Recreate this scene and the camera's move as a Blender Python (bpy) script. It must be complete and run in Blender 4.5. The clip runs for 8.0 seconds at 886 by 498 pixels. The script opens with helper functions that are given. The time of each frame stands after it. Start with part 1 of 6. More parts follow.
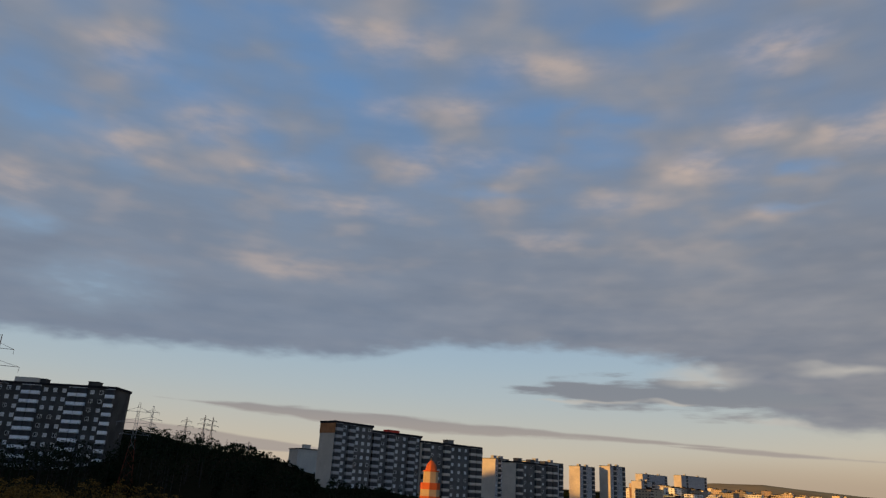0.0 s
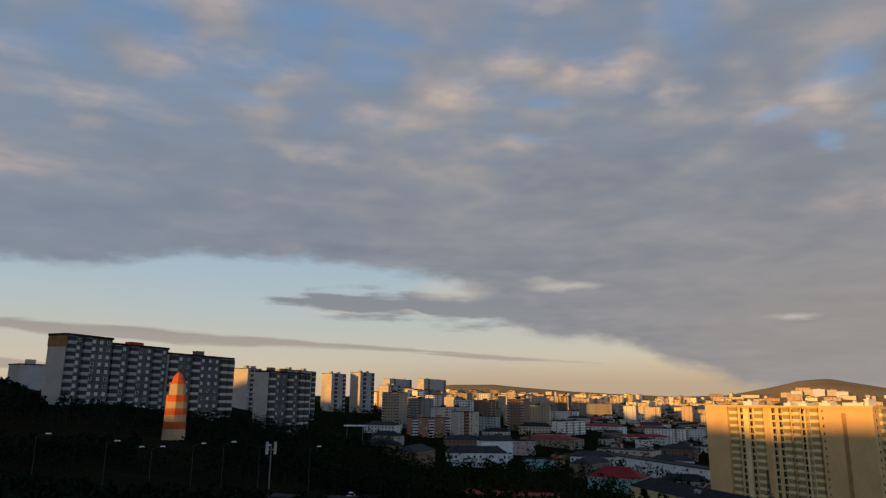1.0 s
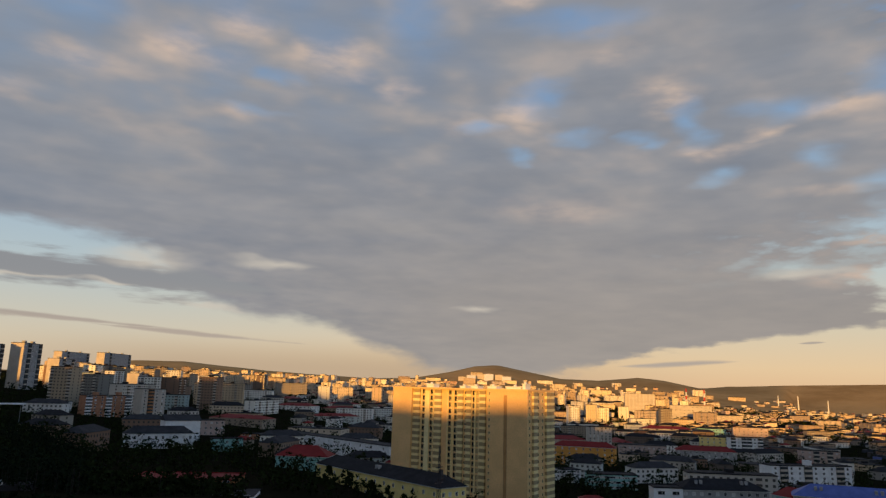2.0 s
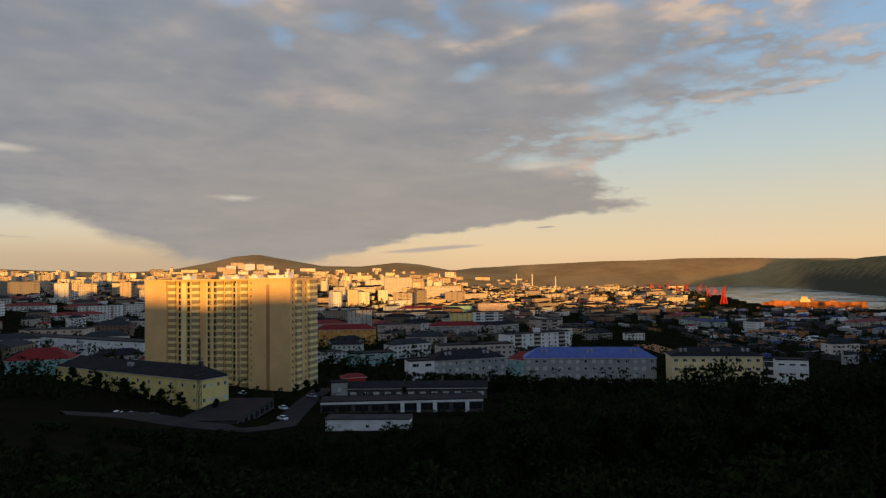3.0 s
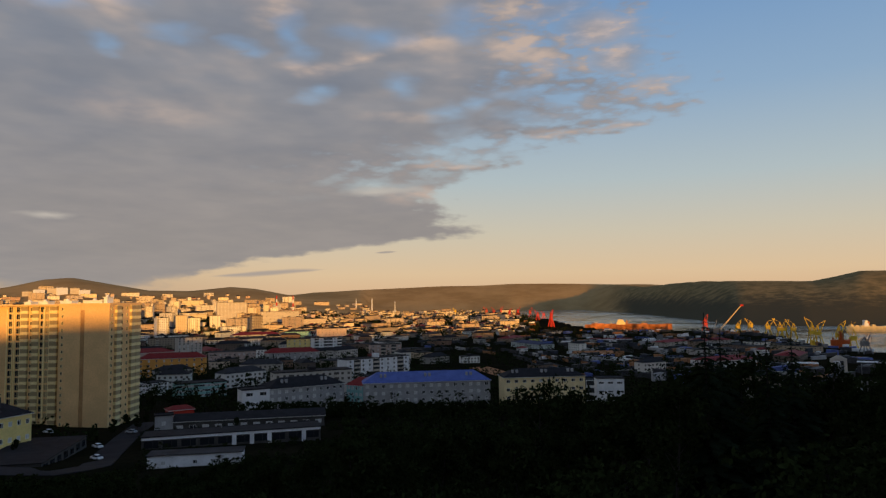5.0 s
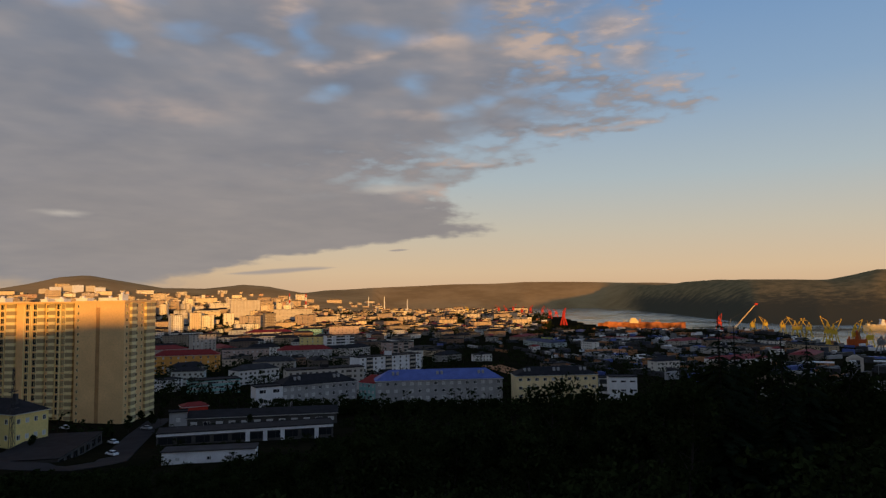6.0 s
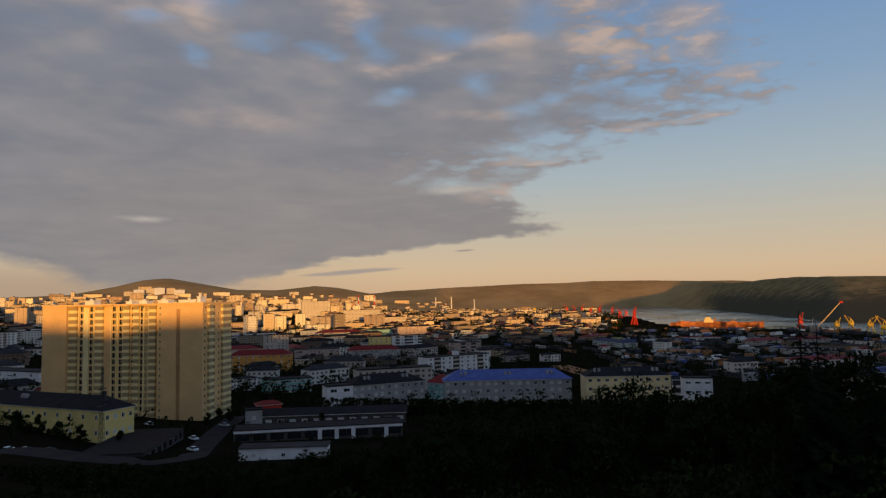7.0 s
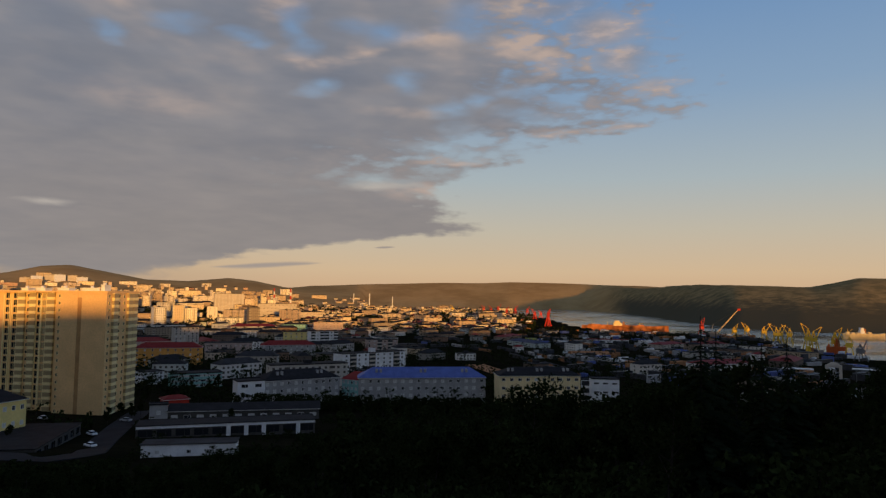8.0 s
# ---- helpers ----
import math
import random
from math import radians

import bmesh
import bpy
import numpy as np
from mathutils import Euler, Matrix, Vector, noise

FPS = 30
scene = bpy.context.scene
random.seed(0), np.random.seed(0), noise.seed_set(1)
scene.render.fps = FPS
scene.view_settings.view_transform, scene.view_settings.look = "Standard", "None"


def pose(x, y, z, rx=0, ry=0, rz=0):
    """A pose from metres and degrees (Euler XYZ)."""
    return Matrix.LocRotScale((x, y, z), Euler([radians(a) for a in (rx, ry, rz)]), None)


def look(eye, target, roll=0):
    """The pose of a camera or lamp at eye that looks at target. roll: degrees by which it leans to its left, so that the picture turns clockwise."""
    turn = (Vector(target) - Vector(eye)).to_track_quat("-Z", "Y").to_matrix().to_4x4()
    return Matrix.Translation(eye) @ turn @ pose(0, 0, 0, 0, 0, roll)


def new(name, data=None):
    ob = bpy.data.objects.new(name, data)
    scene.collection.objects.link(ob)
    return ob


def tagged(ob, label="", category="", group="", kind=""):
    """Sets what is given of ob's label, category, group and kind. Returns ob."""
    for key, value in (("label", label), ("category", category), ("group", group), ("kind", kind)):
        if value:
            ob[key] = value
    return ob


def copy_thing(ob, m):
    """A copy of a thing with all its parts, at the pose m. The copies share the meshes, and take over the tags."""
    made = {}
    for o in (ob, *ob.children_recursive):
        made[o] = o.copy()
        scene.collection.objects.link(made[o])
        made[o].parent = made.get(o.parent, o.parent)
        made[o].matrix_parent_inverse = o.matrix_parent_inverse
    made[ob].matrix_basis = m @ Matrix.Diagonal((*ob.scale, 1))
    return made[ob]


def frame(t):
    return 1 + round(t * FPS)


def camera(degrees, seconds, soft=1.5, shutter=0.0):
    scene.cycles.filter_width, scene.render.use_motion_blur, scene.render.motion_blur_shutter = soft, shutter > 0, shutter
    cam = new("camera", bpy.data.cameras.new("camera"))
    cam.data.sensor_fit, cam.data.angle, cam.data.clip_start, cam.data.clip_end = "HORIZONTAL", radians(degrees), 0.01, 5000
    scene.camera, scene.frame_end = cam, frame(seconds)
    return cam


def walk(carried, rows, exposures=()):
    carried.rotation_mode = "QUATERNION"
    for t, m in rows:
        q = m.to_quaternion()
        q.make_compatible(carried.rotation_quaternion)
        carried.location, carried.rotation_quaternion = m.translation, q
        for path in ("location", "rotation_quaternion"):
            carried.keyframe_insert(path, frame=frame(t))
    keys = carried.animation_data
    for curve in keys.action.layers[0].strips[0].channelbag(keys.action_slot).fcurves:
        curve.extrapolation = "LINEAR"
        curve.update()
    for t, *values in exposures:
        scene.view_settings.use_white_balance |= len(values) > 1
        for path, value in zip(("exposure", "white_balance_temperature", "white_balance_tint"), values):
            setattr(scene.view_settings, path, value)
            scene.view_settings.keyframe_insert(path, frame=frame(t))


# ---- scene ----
EYE = 70.0

cam = camera(65.74, 8.0, soft=1.3)
TURNS = [
    # seconds, yaw, pitch, roll
    (0.0, 0.78, 19.23, -3.11),
    (0.5, -7.90, 19.06, -2.52),
    (1.0, -18.97, 12.62, -0.63),
    (1.5, -30.93, 14.64, -1.62),
    (2.0, -43.46, 11.48, -1.61),
    (2.2, -48.02, 8.76, -2.13),
    (3.3, -67.05, 1.45, 1.04),
    (3.5, -69.48, 1.55, 0.51),
    (4.0, -73.33, 2.24, 0.78),
    (4.5, -74.37, 3.37, 0.40),
    (4.7, -75.48, 4.13, 0.81),
    (5.8, -76.93, 3.95, 0.51),
    (6.0, -75.18, 4.07, 0.68),
    (6.5, -70.12, 4.33, 1.29),
    (7.0, -69.61, 4.16, 1.04),
    (7.5, -71.79, 4.65, -0.85),
    (8.0, -76.40, 3.94, -0.70),
]
walk(cam, [(t, pose(0, 0, EYE, 90 + p, r, y)) for t, y, p, r in TURNS],
     [(0.0, -0.10, 6300, 10), (1.0, 0.0, 6550, 10), (2.0, 0.08, 6800, 10), (3.5, 0.19, 6900, 9), (4.0, 0.16, 6850, 9), (4.5, 0.05, 6750, 10), (6.0, -0.14, 6600, 13), (8.0, -0.22, 6600, 13)])

# ---------------------------------------------------------------- light
SUN_AZ, SUN_EL = -122.0, 3.2          # degrees, clockwise from +y
SUN_DIR = Vector((math.sin(radians(SUN_AZ)) * math.cos(radians(SUN_EL)),
                  math.cos(radians(SUN_AZ)) * math.cos(radians(SUN_EL)),
                  math.sin(radians(SUN_EL))))


class Nodes:
    """Short hand for node trees."""

    def __init__(self, tree):
        self.t = tree
        tree.nodes.clear()

    def n(self, kind, **sets):
        node = self.t.nodes.new(kind)
        for k, v in sets.items():
            if k == "op":
                node.operation = v
            elif k == "blend":
                node.blend_type = v
        return node

    def put(self, sock, v):
        if hasattr(v, "is_output"):
            self.t.links.new(v, sock)
        else:
            sock.default_value = v

    def m(self, op, a, b=0.0, c=0.0, clamp=False):
        node = self.n("ShaderNodeMath", op=op)
        node.use_clamp = clamp
        for i, v in enumerate((a, b, c)):
            self.put(node.inputs[i], v)
        return node.outputs[0]

    def smooth(self, v, lo, hi, to0=0.0, to1=1.0):
        node = self.n("ShaderNodeMapRange")
        node.interpolation_type = "SMOOTHSTEP"
        for i, x in enumerate((v, lo, hi, to0, to1)):
            self.put(node.inputs[i], x)
        return node.outputs[0]

    def mix(self, f, a, b, blend="MIX"):
        node = self.n("ShaderNodeMix")
        node.data_type, node.blend_type = "RGBA", blend
        self.put(node.inputs[0], f)
        self.put(node.inputs[6], a)
        self.put(node.inputs[7], b)
        return node.outputs[2]

    def noise(self, vec, scale, detail=3.0, rough=0.5, distort=0.0):
        node = self.n("ShaderNodeTexNoise")
        if vec is not None:
            self.put(node.inputs["Vector"], vec)
        node.inputs["Scale"].default_value = scale
        node.inputs["Detail"].default_value = detail
        node.inputs["Roughness"].default_value = rough
        node.inputs["Distortion"].default_value = distort
        return node.outputs[0]

    def ramp(self, f, stops):
        node = self.n("ShaderNodeValToRGB")
        self.put(node.inputs[0], f)
        el = node.color_ramp.elements
        while len(el) < len(stops):
            el.new(0.5)
        for e, (p, c) in zip(el, stops):
            e.position, e.color = p, (*c, 1)
        return node.outputs[0]

    def xyz(self, x, y, z=0.0):
        node = self.n("ShaderNodeCombineXYZ")
        for i, v in enumerate((x, y, z)):
            self.put(node.inputs[i], v)
        return node.outputs[0]


def make_world():
    world = bpy.data.worlds.new("evening_sky")
    scene.world = world
    world.use_nodes = True
    g = Nodes(world.node_tree)
    sky = g.n("ShaderNodeTexSky")
    sky.sky_type, sky.sun_disc = "NISHITA", False
    sky.sun_elevation, sky.sun_rotation = radians(SUN_EL), radians(SUN_AZ)
    sky.air_density, sky.dust_density = 1.0, 2.0
    co = g.n("ShaderNodeTexCoord")
    sep = g.n("ShaderNodeSeparateXYZ")
    g.put(sep.inputs[0], co.outputs["Generated"])
    x, y, z = sep.outputs
    el = g.m("MULTIPLY", g.m("ARCSINE", z), 57.2958)
    az = g.m("MULTIPLY", g.m("ARCTAN2", x, y), 57.2958)
    # clear air: warm at the rim, blue above
    clear = g.ramp(g.m("DIVIDE", el, 60.0), [
        (0.0, (0.74, 0.48, 0.28)), (0.035, (0.76, 0.57, 0.36)), (0.09, (0.63, 0.58, 0.46)), (0.16, (0.46, 0.55, 0.58)),
        (0.27, (0.28, 0.43, 0.61)), (0.42, (0.16, 0.32, 0.58)), (1.0, (0.09, 0.20, 0.44))])
    cool = g.smooth(az, 15.0, 55.0, 1.0, 0.0)
    clear = g.mix(g.m("MULTIPLY", cool, 0.6), clear, g.ramp(g.m("DIVIDE", el, 60.0), [
        (0.0, (0.55, 0.46, 0.36)), (0.05, (0.55, 0.54, 0.47)), (0.12, (0.42, 0.52, 0.58)), (0.2, (0.34, 0.47, 0.60)),
        (0.45, (0.13, 0.30, 0.56)), (1.0, (0.07, 0.19, 0.44))]))
    haze = g.m("MULTIPLY", g.smooth(az, 68.0, 40.0), g.smooth(az, 4.0, 24.0))
    clear = g.mix(g.m("MULTIPLY", haze, g.smooth(el, 4.2, 1.2, 0.0, 0.75)), clear, (0.47, 0.36, 0.255, 1))
    nish = g.mix(1.0, sky.outputs[0], (0.1, 0.1, 0.1, 1), "MULTIPLY")
    clear = g.mix(0.94, nish, clear)
    # the cloud deck in plan; its heaps have thickness, so they flatten less towards the rim than the deck does
    zq = g.m("ADD", g.m("MAXIMUM", z, 0.0), 0.12)
    qx, qy = g.m("DIVIDE", x, zq), g.m("DIVIDE", y, zq)
    heap = g.xyz(qx, qy, 0.4)
    puff = g.noise(heap, 5.2, 2.5, 0.45)
    fine = g.noise(heap, 11.0, 2.0, 0.45)
    wide = g.noise(g.xyz(qx, qy, 5.0), 2.0, 3.0, 0.5)
    drift = g.xyz(g.m("MULTIPLY", az, 0.16), g.m("MULTIPLY", el, 0.42), 2.0)
    sway = g.m("SUBTRACT", g.noise(drift, 1.0, 3.0, 0.5), 0.5)
    wisp = g.noise(g.xyz(g.m("MULTIPLY", az, 0.5), g.m("MULTIPLY", el, 1.5), 17.0), 1.0, 3.0, 0.5)
    lift = g.m("SUBTRACT", g.noise(g.xyz(g.m("MULTIPLY", az, 0.16), g.m("MULTIPLY", el, 0.42), 13.0), 1.0, 3.0, 0.5), 0.5)
    spot = g.xyz(g.m("ADD", az, g.m("MULTIPLY", sway, 6.0)), g.m("ADD", el, g.m("MULTIPLY", lift, 2.6)))

    def patches(table, grow=1.0):
        """Soft patches of sky: bearing, height, half width and half height in degrees."""
        total = None
        for a0, e0, ha, he in table:
            k = g.n("ShaderNodeVectorMath", op="MULTIPLY_ADD")
            g.put(k.inputs[0], spot)
            k.inputs[1].default_value = (1 / (ha * grow), 1 / (he * grow), 0)
            k.inputs[2].default_value = (-a0 / (ha * grow), -e0 / (he * grow), 0)
            far = g.n("ShaderNodeVectorMath", op="LENGTH")
            g.put(far.inputs[0], k.outputs[0])
            one = g.smooth(far.outputs["Value"], 1.9, 0.0)
            total = one if total is None else g.m("MAXIMUM", total, one)
        return total

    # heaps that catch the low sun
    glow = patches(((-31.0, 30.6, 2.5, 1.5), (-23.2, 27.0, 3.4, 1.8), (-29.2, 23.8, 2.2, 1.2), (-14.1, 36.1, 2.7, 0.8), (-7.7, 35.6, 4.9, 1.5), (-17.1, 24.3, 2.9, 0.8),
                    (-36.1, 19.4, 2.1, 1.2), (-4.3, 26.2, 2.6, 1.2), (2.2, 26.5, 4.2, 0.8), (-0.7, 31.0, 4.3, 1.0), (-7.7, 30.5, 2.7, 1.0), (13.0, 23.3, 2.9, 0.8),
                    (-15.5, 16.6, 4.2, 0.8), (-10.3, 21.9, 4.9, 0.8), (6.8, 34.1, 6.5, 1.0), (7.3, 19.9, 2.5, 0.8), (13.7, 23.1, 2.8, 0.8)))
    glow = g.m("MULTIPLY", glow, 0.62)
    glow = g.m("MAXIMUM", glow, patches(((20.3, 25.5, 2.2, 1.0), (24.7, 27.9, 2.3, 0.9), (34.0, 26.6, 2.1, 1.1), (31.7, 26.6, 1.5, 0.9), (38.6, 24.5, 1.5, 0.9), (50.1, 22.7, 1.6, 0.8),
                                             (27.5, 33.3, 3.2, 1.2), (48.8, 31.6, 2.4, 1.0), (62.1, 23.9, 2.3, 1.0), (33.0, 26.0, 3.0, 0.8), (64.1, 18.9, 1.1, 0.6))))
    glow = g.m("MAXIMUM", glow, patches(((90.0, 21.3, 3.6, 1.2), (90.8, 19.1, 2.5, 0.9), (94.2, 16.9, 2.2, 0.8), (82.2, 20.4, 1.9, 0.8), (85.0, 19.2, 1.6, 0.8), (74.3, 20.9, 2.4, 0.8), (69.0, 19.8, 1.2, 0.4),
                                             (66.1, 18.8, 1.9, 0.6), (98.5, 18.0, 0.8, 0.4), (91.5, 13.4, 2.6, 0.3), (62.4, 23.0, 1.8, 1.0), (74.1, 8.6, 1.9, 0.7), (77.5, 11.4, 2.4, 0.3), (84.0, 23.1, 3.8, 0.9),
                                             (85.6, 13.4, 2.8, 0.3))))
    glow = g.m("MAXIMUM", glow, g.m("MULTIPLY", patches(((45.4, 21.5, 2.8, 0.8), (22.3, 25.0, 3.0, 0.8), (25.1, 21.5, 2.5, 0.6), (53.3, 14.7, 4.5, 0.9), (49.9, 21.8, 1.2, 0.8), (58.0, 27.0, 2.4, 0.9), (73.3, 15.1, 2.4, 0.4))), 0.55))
    # holes through which the blue shows
    holes = g.m("MULTIPLY", patches(((-19.8, 36.2, 4.1, 1.7), (-27.2, 29.3, 2.6, 1.7), (-34.2, 24.4, 3.4, 1.7), (-15.1, 34.0, 3.1, 1.2), (1.8, 23.9, 3.1, 0.5), (-13.2, 31.7, 3.1, 1.0), (26.6, 21.8, 2.0, 0.4),
                     (6.8, 30.6, 3.2, 1.0), (13.5, 29.9, 4.0, 1.0), (-28.9, 13.2, 3.8, 1.5), (-35.4, 16.9, 2.1, 1.0), (16.9, 36.4, 4.6, 1.0), (40.0, 29.8, 2.6, 2.5), (12.2, 27.7, 3.3, 1.7), (28.2, 24.2, 1.5, 0.6))), 0.75)
    holes = g.m("MAXIMUM", holes, patches(((55.2, 29.6, 4.8, 0.9), (51.1, 23.9, 2.0, 1.0), (49.7, 19.1, 1.1, 0.4), (60.1, 19.9, 0.8, 0.5), (46.3, 21.4, 1.6, 0.5), (78.2, 22.3, 1.9, 1.2), (54.4, 20.8, 1.7, 0.6),
                                               (49.3, 19.2, 1.0, 0.4), (59.2, 20.3, 1.1, 0.4), (70.9, 21.5, 2.4, 0.9), (65.2, 16.8, 1.2, 0.5), (63.8, 21.2, 1.2, 1.5))))
    holes = g.m("MAXIMUM", holes, patches(((73.5, 17.6, 1.4, 0.6), (78.0, 13.4, 1.9, 0.8), (79.5, 15.9, 1.4, 0.6), (82.4, 16.9, 1.9, 0.5), (70.8, 9.5, 1.9, 0.35), (77.1, 15.3, 1.9, 0.6), (83.7, 14.8, 2.3, 0.5),
                                               (86.1, 16.3, 1.9, 0.5), (76.1, 12.5, 2.9, 0.6), (80.9, 12.0, 2.8, 0.6))))

    def along(v, lo, hi, top, stops):
        """A curve through stops, as a height or a bearing."""
        return g.m("MULTIPLY", g.ramp(g.m("DIVIDE", g.m("SUBTRACT", v, lo), hi - lo), [((p - lo) / (hi - lo), (q / top,) * 3) for p, q in stops]), top)
    # the deck's rims: the open strip below it in the north, clear air past it in the south
    foot = along(az, -60.0, 60.0, 12.0, ((-60, 8.4), (-34, 8.7), (-12, 9.4), (-1, 11.0), (9, 11.2), (15, 10.2), (20, 9.5), (24.5, 5.8), (29, 5.3), (33, 4.6), (38, 2.8), (42, 1.4), (50, 0.4), (55, 1.5), (58, 2.0)))
    side = along(el, 0.0, 32.0, 120.0, ((0.0, 52.0), (2.3, 57.5), (3.5, 62.5), (4.3, 68.5), (5.0, 75.5), (5.7, 78.8), (6.6, 77.6), (8.0, 76.2), (9.7, 77.6), (11.0, 81.5), (13.0, 88.0), (13.6, 94.0), (14.6, 97.0), (16.6, 96.5),
                                           (20.0, 94.5), (22.5, 94.0), (32.0, 94.0)))
    above = g.m("ADD", g.m("SUBTRACT", el, foot), g.m("ADD", g.m("MULTIPLY", lift, 2.0), g.m("MULTIPLY", g.m("SUBTRACT", wisp, 0.5), 1.2)))
    rim1 = g.smooth(above, -0.4, 1.0)
    within = g.m("ADD", g.m("SUBTRACT", side, az), g.m("ADD", g.m("MULTIPLY", sway, 8.0), g.m("MULTIPLY", g.m("SUBTRACT", wisp, 0.5), 8.0)))
    rim2 = g.smooth(within, -1.0, 2.6)
    loose = g.m("MULTIPLY", g.smooth(el, 7.5, 13.0), g.smooth(within, 26.0, 2.0))
    heaps = g.smooth(g.m("ADD", g.m("ADD", g.m("MULTIPLY", puff, 0.5), g.m("MULTIPLY", wisp, 0.5)), g.smooth(within, 0.0, 26.0, -0.04, 0.22)), 0.40, 0.62)
    thin = g.m("MULTIPLY", g.smooth(az, 62.0, 20.0), g.smooth(g.m("ADD", el, g.m("MULTIPLY", g.m("SUBTRACT", wide, 0.5), 14.0)), 15.0, 30.0))
    thin = g.m("MULTIPLY", thin, g.smooth(az, 32.0, -30.0, 0.7, 1.0))
    sheet = g.smooth(g.m("ADD", puff, g.m("MULTIPLY", g.m("SUBTRACT", wide, 0.5), 0.7)), 0.22, 0.72, 0.36, 1.0)
    density = g.mix(thin, (1, 1, 1, 1), sheet)
    density = g.mix(loose, density, heaps)
    density = g.m("MULTIPLY", density, g.m("SUBTRACT", 1.0, g.m("MULTIPLY", holes, g.smooth(fine, 0.30, 0.60, 0.75, 0.50))))
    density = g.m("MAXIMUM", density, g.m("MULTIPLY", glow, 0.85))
    density = g.m("MULTIPLY", g.m("MULTIPLY", density, rim1), rim2)
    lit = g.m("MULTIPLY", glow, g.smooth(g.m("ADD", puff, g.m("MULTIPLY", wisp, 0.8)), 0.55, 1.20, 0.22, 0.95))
    lit = g.m("ADD", lit, g.m("MULTIPLY", g.m("MULTIPLY", g.smooth(el, 13.0, 22.0), g.smooth(g.m("ADD", puff, g.m("MULTIPLY", g.m("SUBTRACT", wide, 0.5), 0.5)), 0.46, 0.78)), g.smooth(fine, 0.3, 0.7, 0.10, 0.34)))
    lit = g.m("ADD", lit, g.m("MULTIPLY", g.m("MULTIPLY", loose, g.smooth(wisp, 0.48, 0.72)), 0.34))
    lit = g.m("MINIMUM", lit, 0.92)
    tone = g.ramp(g.m("ADD", g.m("MULTIPLY", puff, 0.5), g.m("MULTIPLY", wide, 0.5)), [(0.34, (0.205, 0.232, 0.285)), (0.66, (0.300, 0.305, 0.330))])
    tone = g.mix(g.smooth(az, 25.0, -15.0, 0.0, 0.65), tone, (0.215, 0.265, 0.345, 1))
    warm = g.m("MULTIPLY", g.smooth(el, 21.0, 2.0), g.smooth(az, 10.0, 55.0))
    tone = g.mix(g.m("MULTIPLY", warm, 0.8), tone, (0.345, 0.308, 0.278, 1))
    streaky = g.noise(g.xyz(g.m("MULTIPLY", az, 0.10), g.m("MULTIPLY", el, 0.55), 7.0), 1.0, 4.0, 0.55)
    tone = g.mix(g.smooth(streaky, 0.36, 0.64, 0.0, 0.26), tone, g.mix(1.0, tone, (0.72, 0.76, 0.80, 1), "MULTIPLY"))
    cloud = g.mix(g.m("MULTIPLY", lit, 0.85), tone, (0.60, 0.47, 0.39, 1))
    out = g.mix(density, clear, cloud)
    # low streaks under the open strip
    wob = g.noise(g.xyz(g.m("MULTIPLY", az, 0.16), g.m("MULTIPLY", el, 1.1), 3.0), 1.0, 4.0, 0.55)
    def streak(a0, half, e0, slope, w, soft, amp):
        k = g.m("DIVIDE", g.m("SUBTRACT", az, a0), half)
        width = g.m("MULTIPLY", g.m("MAXIMUM", g.m("SUBTRACT", 1.0, g.m("MULTIPLY", k, k)), 0.0), w)
        off = g.m("ABSOLUTE", g.m("SUBTRACT", el, g.m("ADD", e0, g.m("MULTIPLY", g.m("SUBTRACT", az, a0), slope))))
        v = g.m("ADD", g.m("SUBTRACT", width, off), g.m("MULTIPLY", g.m("SUBTRACT", wob, 0.5), amp))
        return g.m("MULTIPLY", g.smooth(v, 0.0, soft), g.smooth(width, 0.0, 0.12))
    low = streak(-5.0, 20.0, 4.85, -0.028, 0.62, 0.3, 0.9)
    for args in ((17.0, 14.5, 7.7, -0.035, 1.5, 0.8, 3.4), (-26.0, 20.0, 3.0, -0.05, 0.75, 0.2, 0.3),
                 (14.0, 9.0, 4.3, -0.05, 0.25, 0.2, 0.5), (24.0, 10.0, 3.6, -0.05, 0.25, 0.2, 0.5), (62.0, 5.0, 2.35, 0.06, 0.3, 0.25, 0.3),
                 (71.5, 1.2, 4.0, 0.05, 0.14, 0.1, 0.1)):
        low = g.m("MAXIMUM", low, streak(*args))
    out = g.mix(low, out, g.mix(g.smooth(el, 3.0, 8.0), (0.42, 0.36, 0.31, 1), (0.25, 0.265, 0.29, 1)))
    # bright rents in the low cloud
    rents = patches(((19.6, 9.3, 2.8, 0.5), (29.3, 9.5, 2.4, 0.35), (24.7, 5.9, 1.6, 0.2), (45.7, 6.4, 1.5, 0.25), (16.6, 7.0, 1.6, 0.15), (10.6, 7.1, 2.9, 0.15), (71.3, 9.1, 2.4, 0.3)))
    out = g.mix(g.m("MULTIPLY", rents, 0.75), out, (0.56, 0.52, 0.46, 1))
    # below the rim of the world
    out = g.mix(g.smooth(el, -0.6, -0.2), (0.10, 0.09, 0.08, 1), out)
    back = g.n("ShaderNodeBackground")
    g.put(back.inputs[0], out)
    back.inputs[1].default_value = 1.0
    end = g.n("ShaderNodeOutputWorld")
    g.put(end.inputs[0], back.outputs[0])


make_world()
sun_data = bpy.data.lights.new("sun", "SUN")
sun_data.energy, sun_data.angle, sun_data.color = 5.0, radians(0.9), (1.0, 0.50, 0.11)
sun = new("sun", sun_data)
sun.matrix_world = look(SUN_DIR * 100, (0, 0, 0))


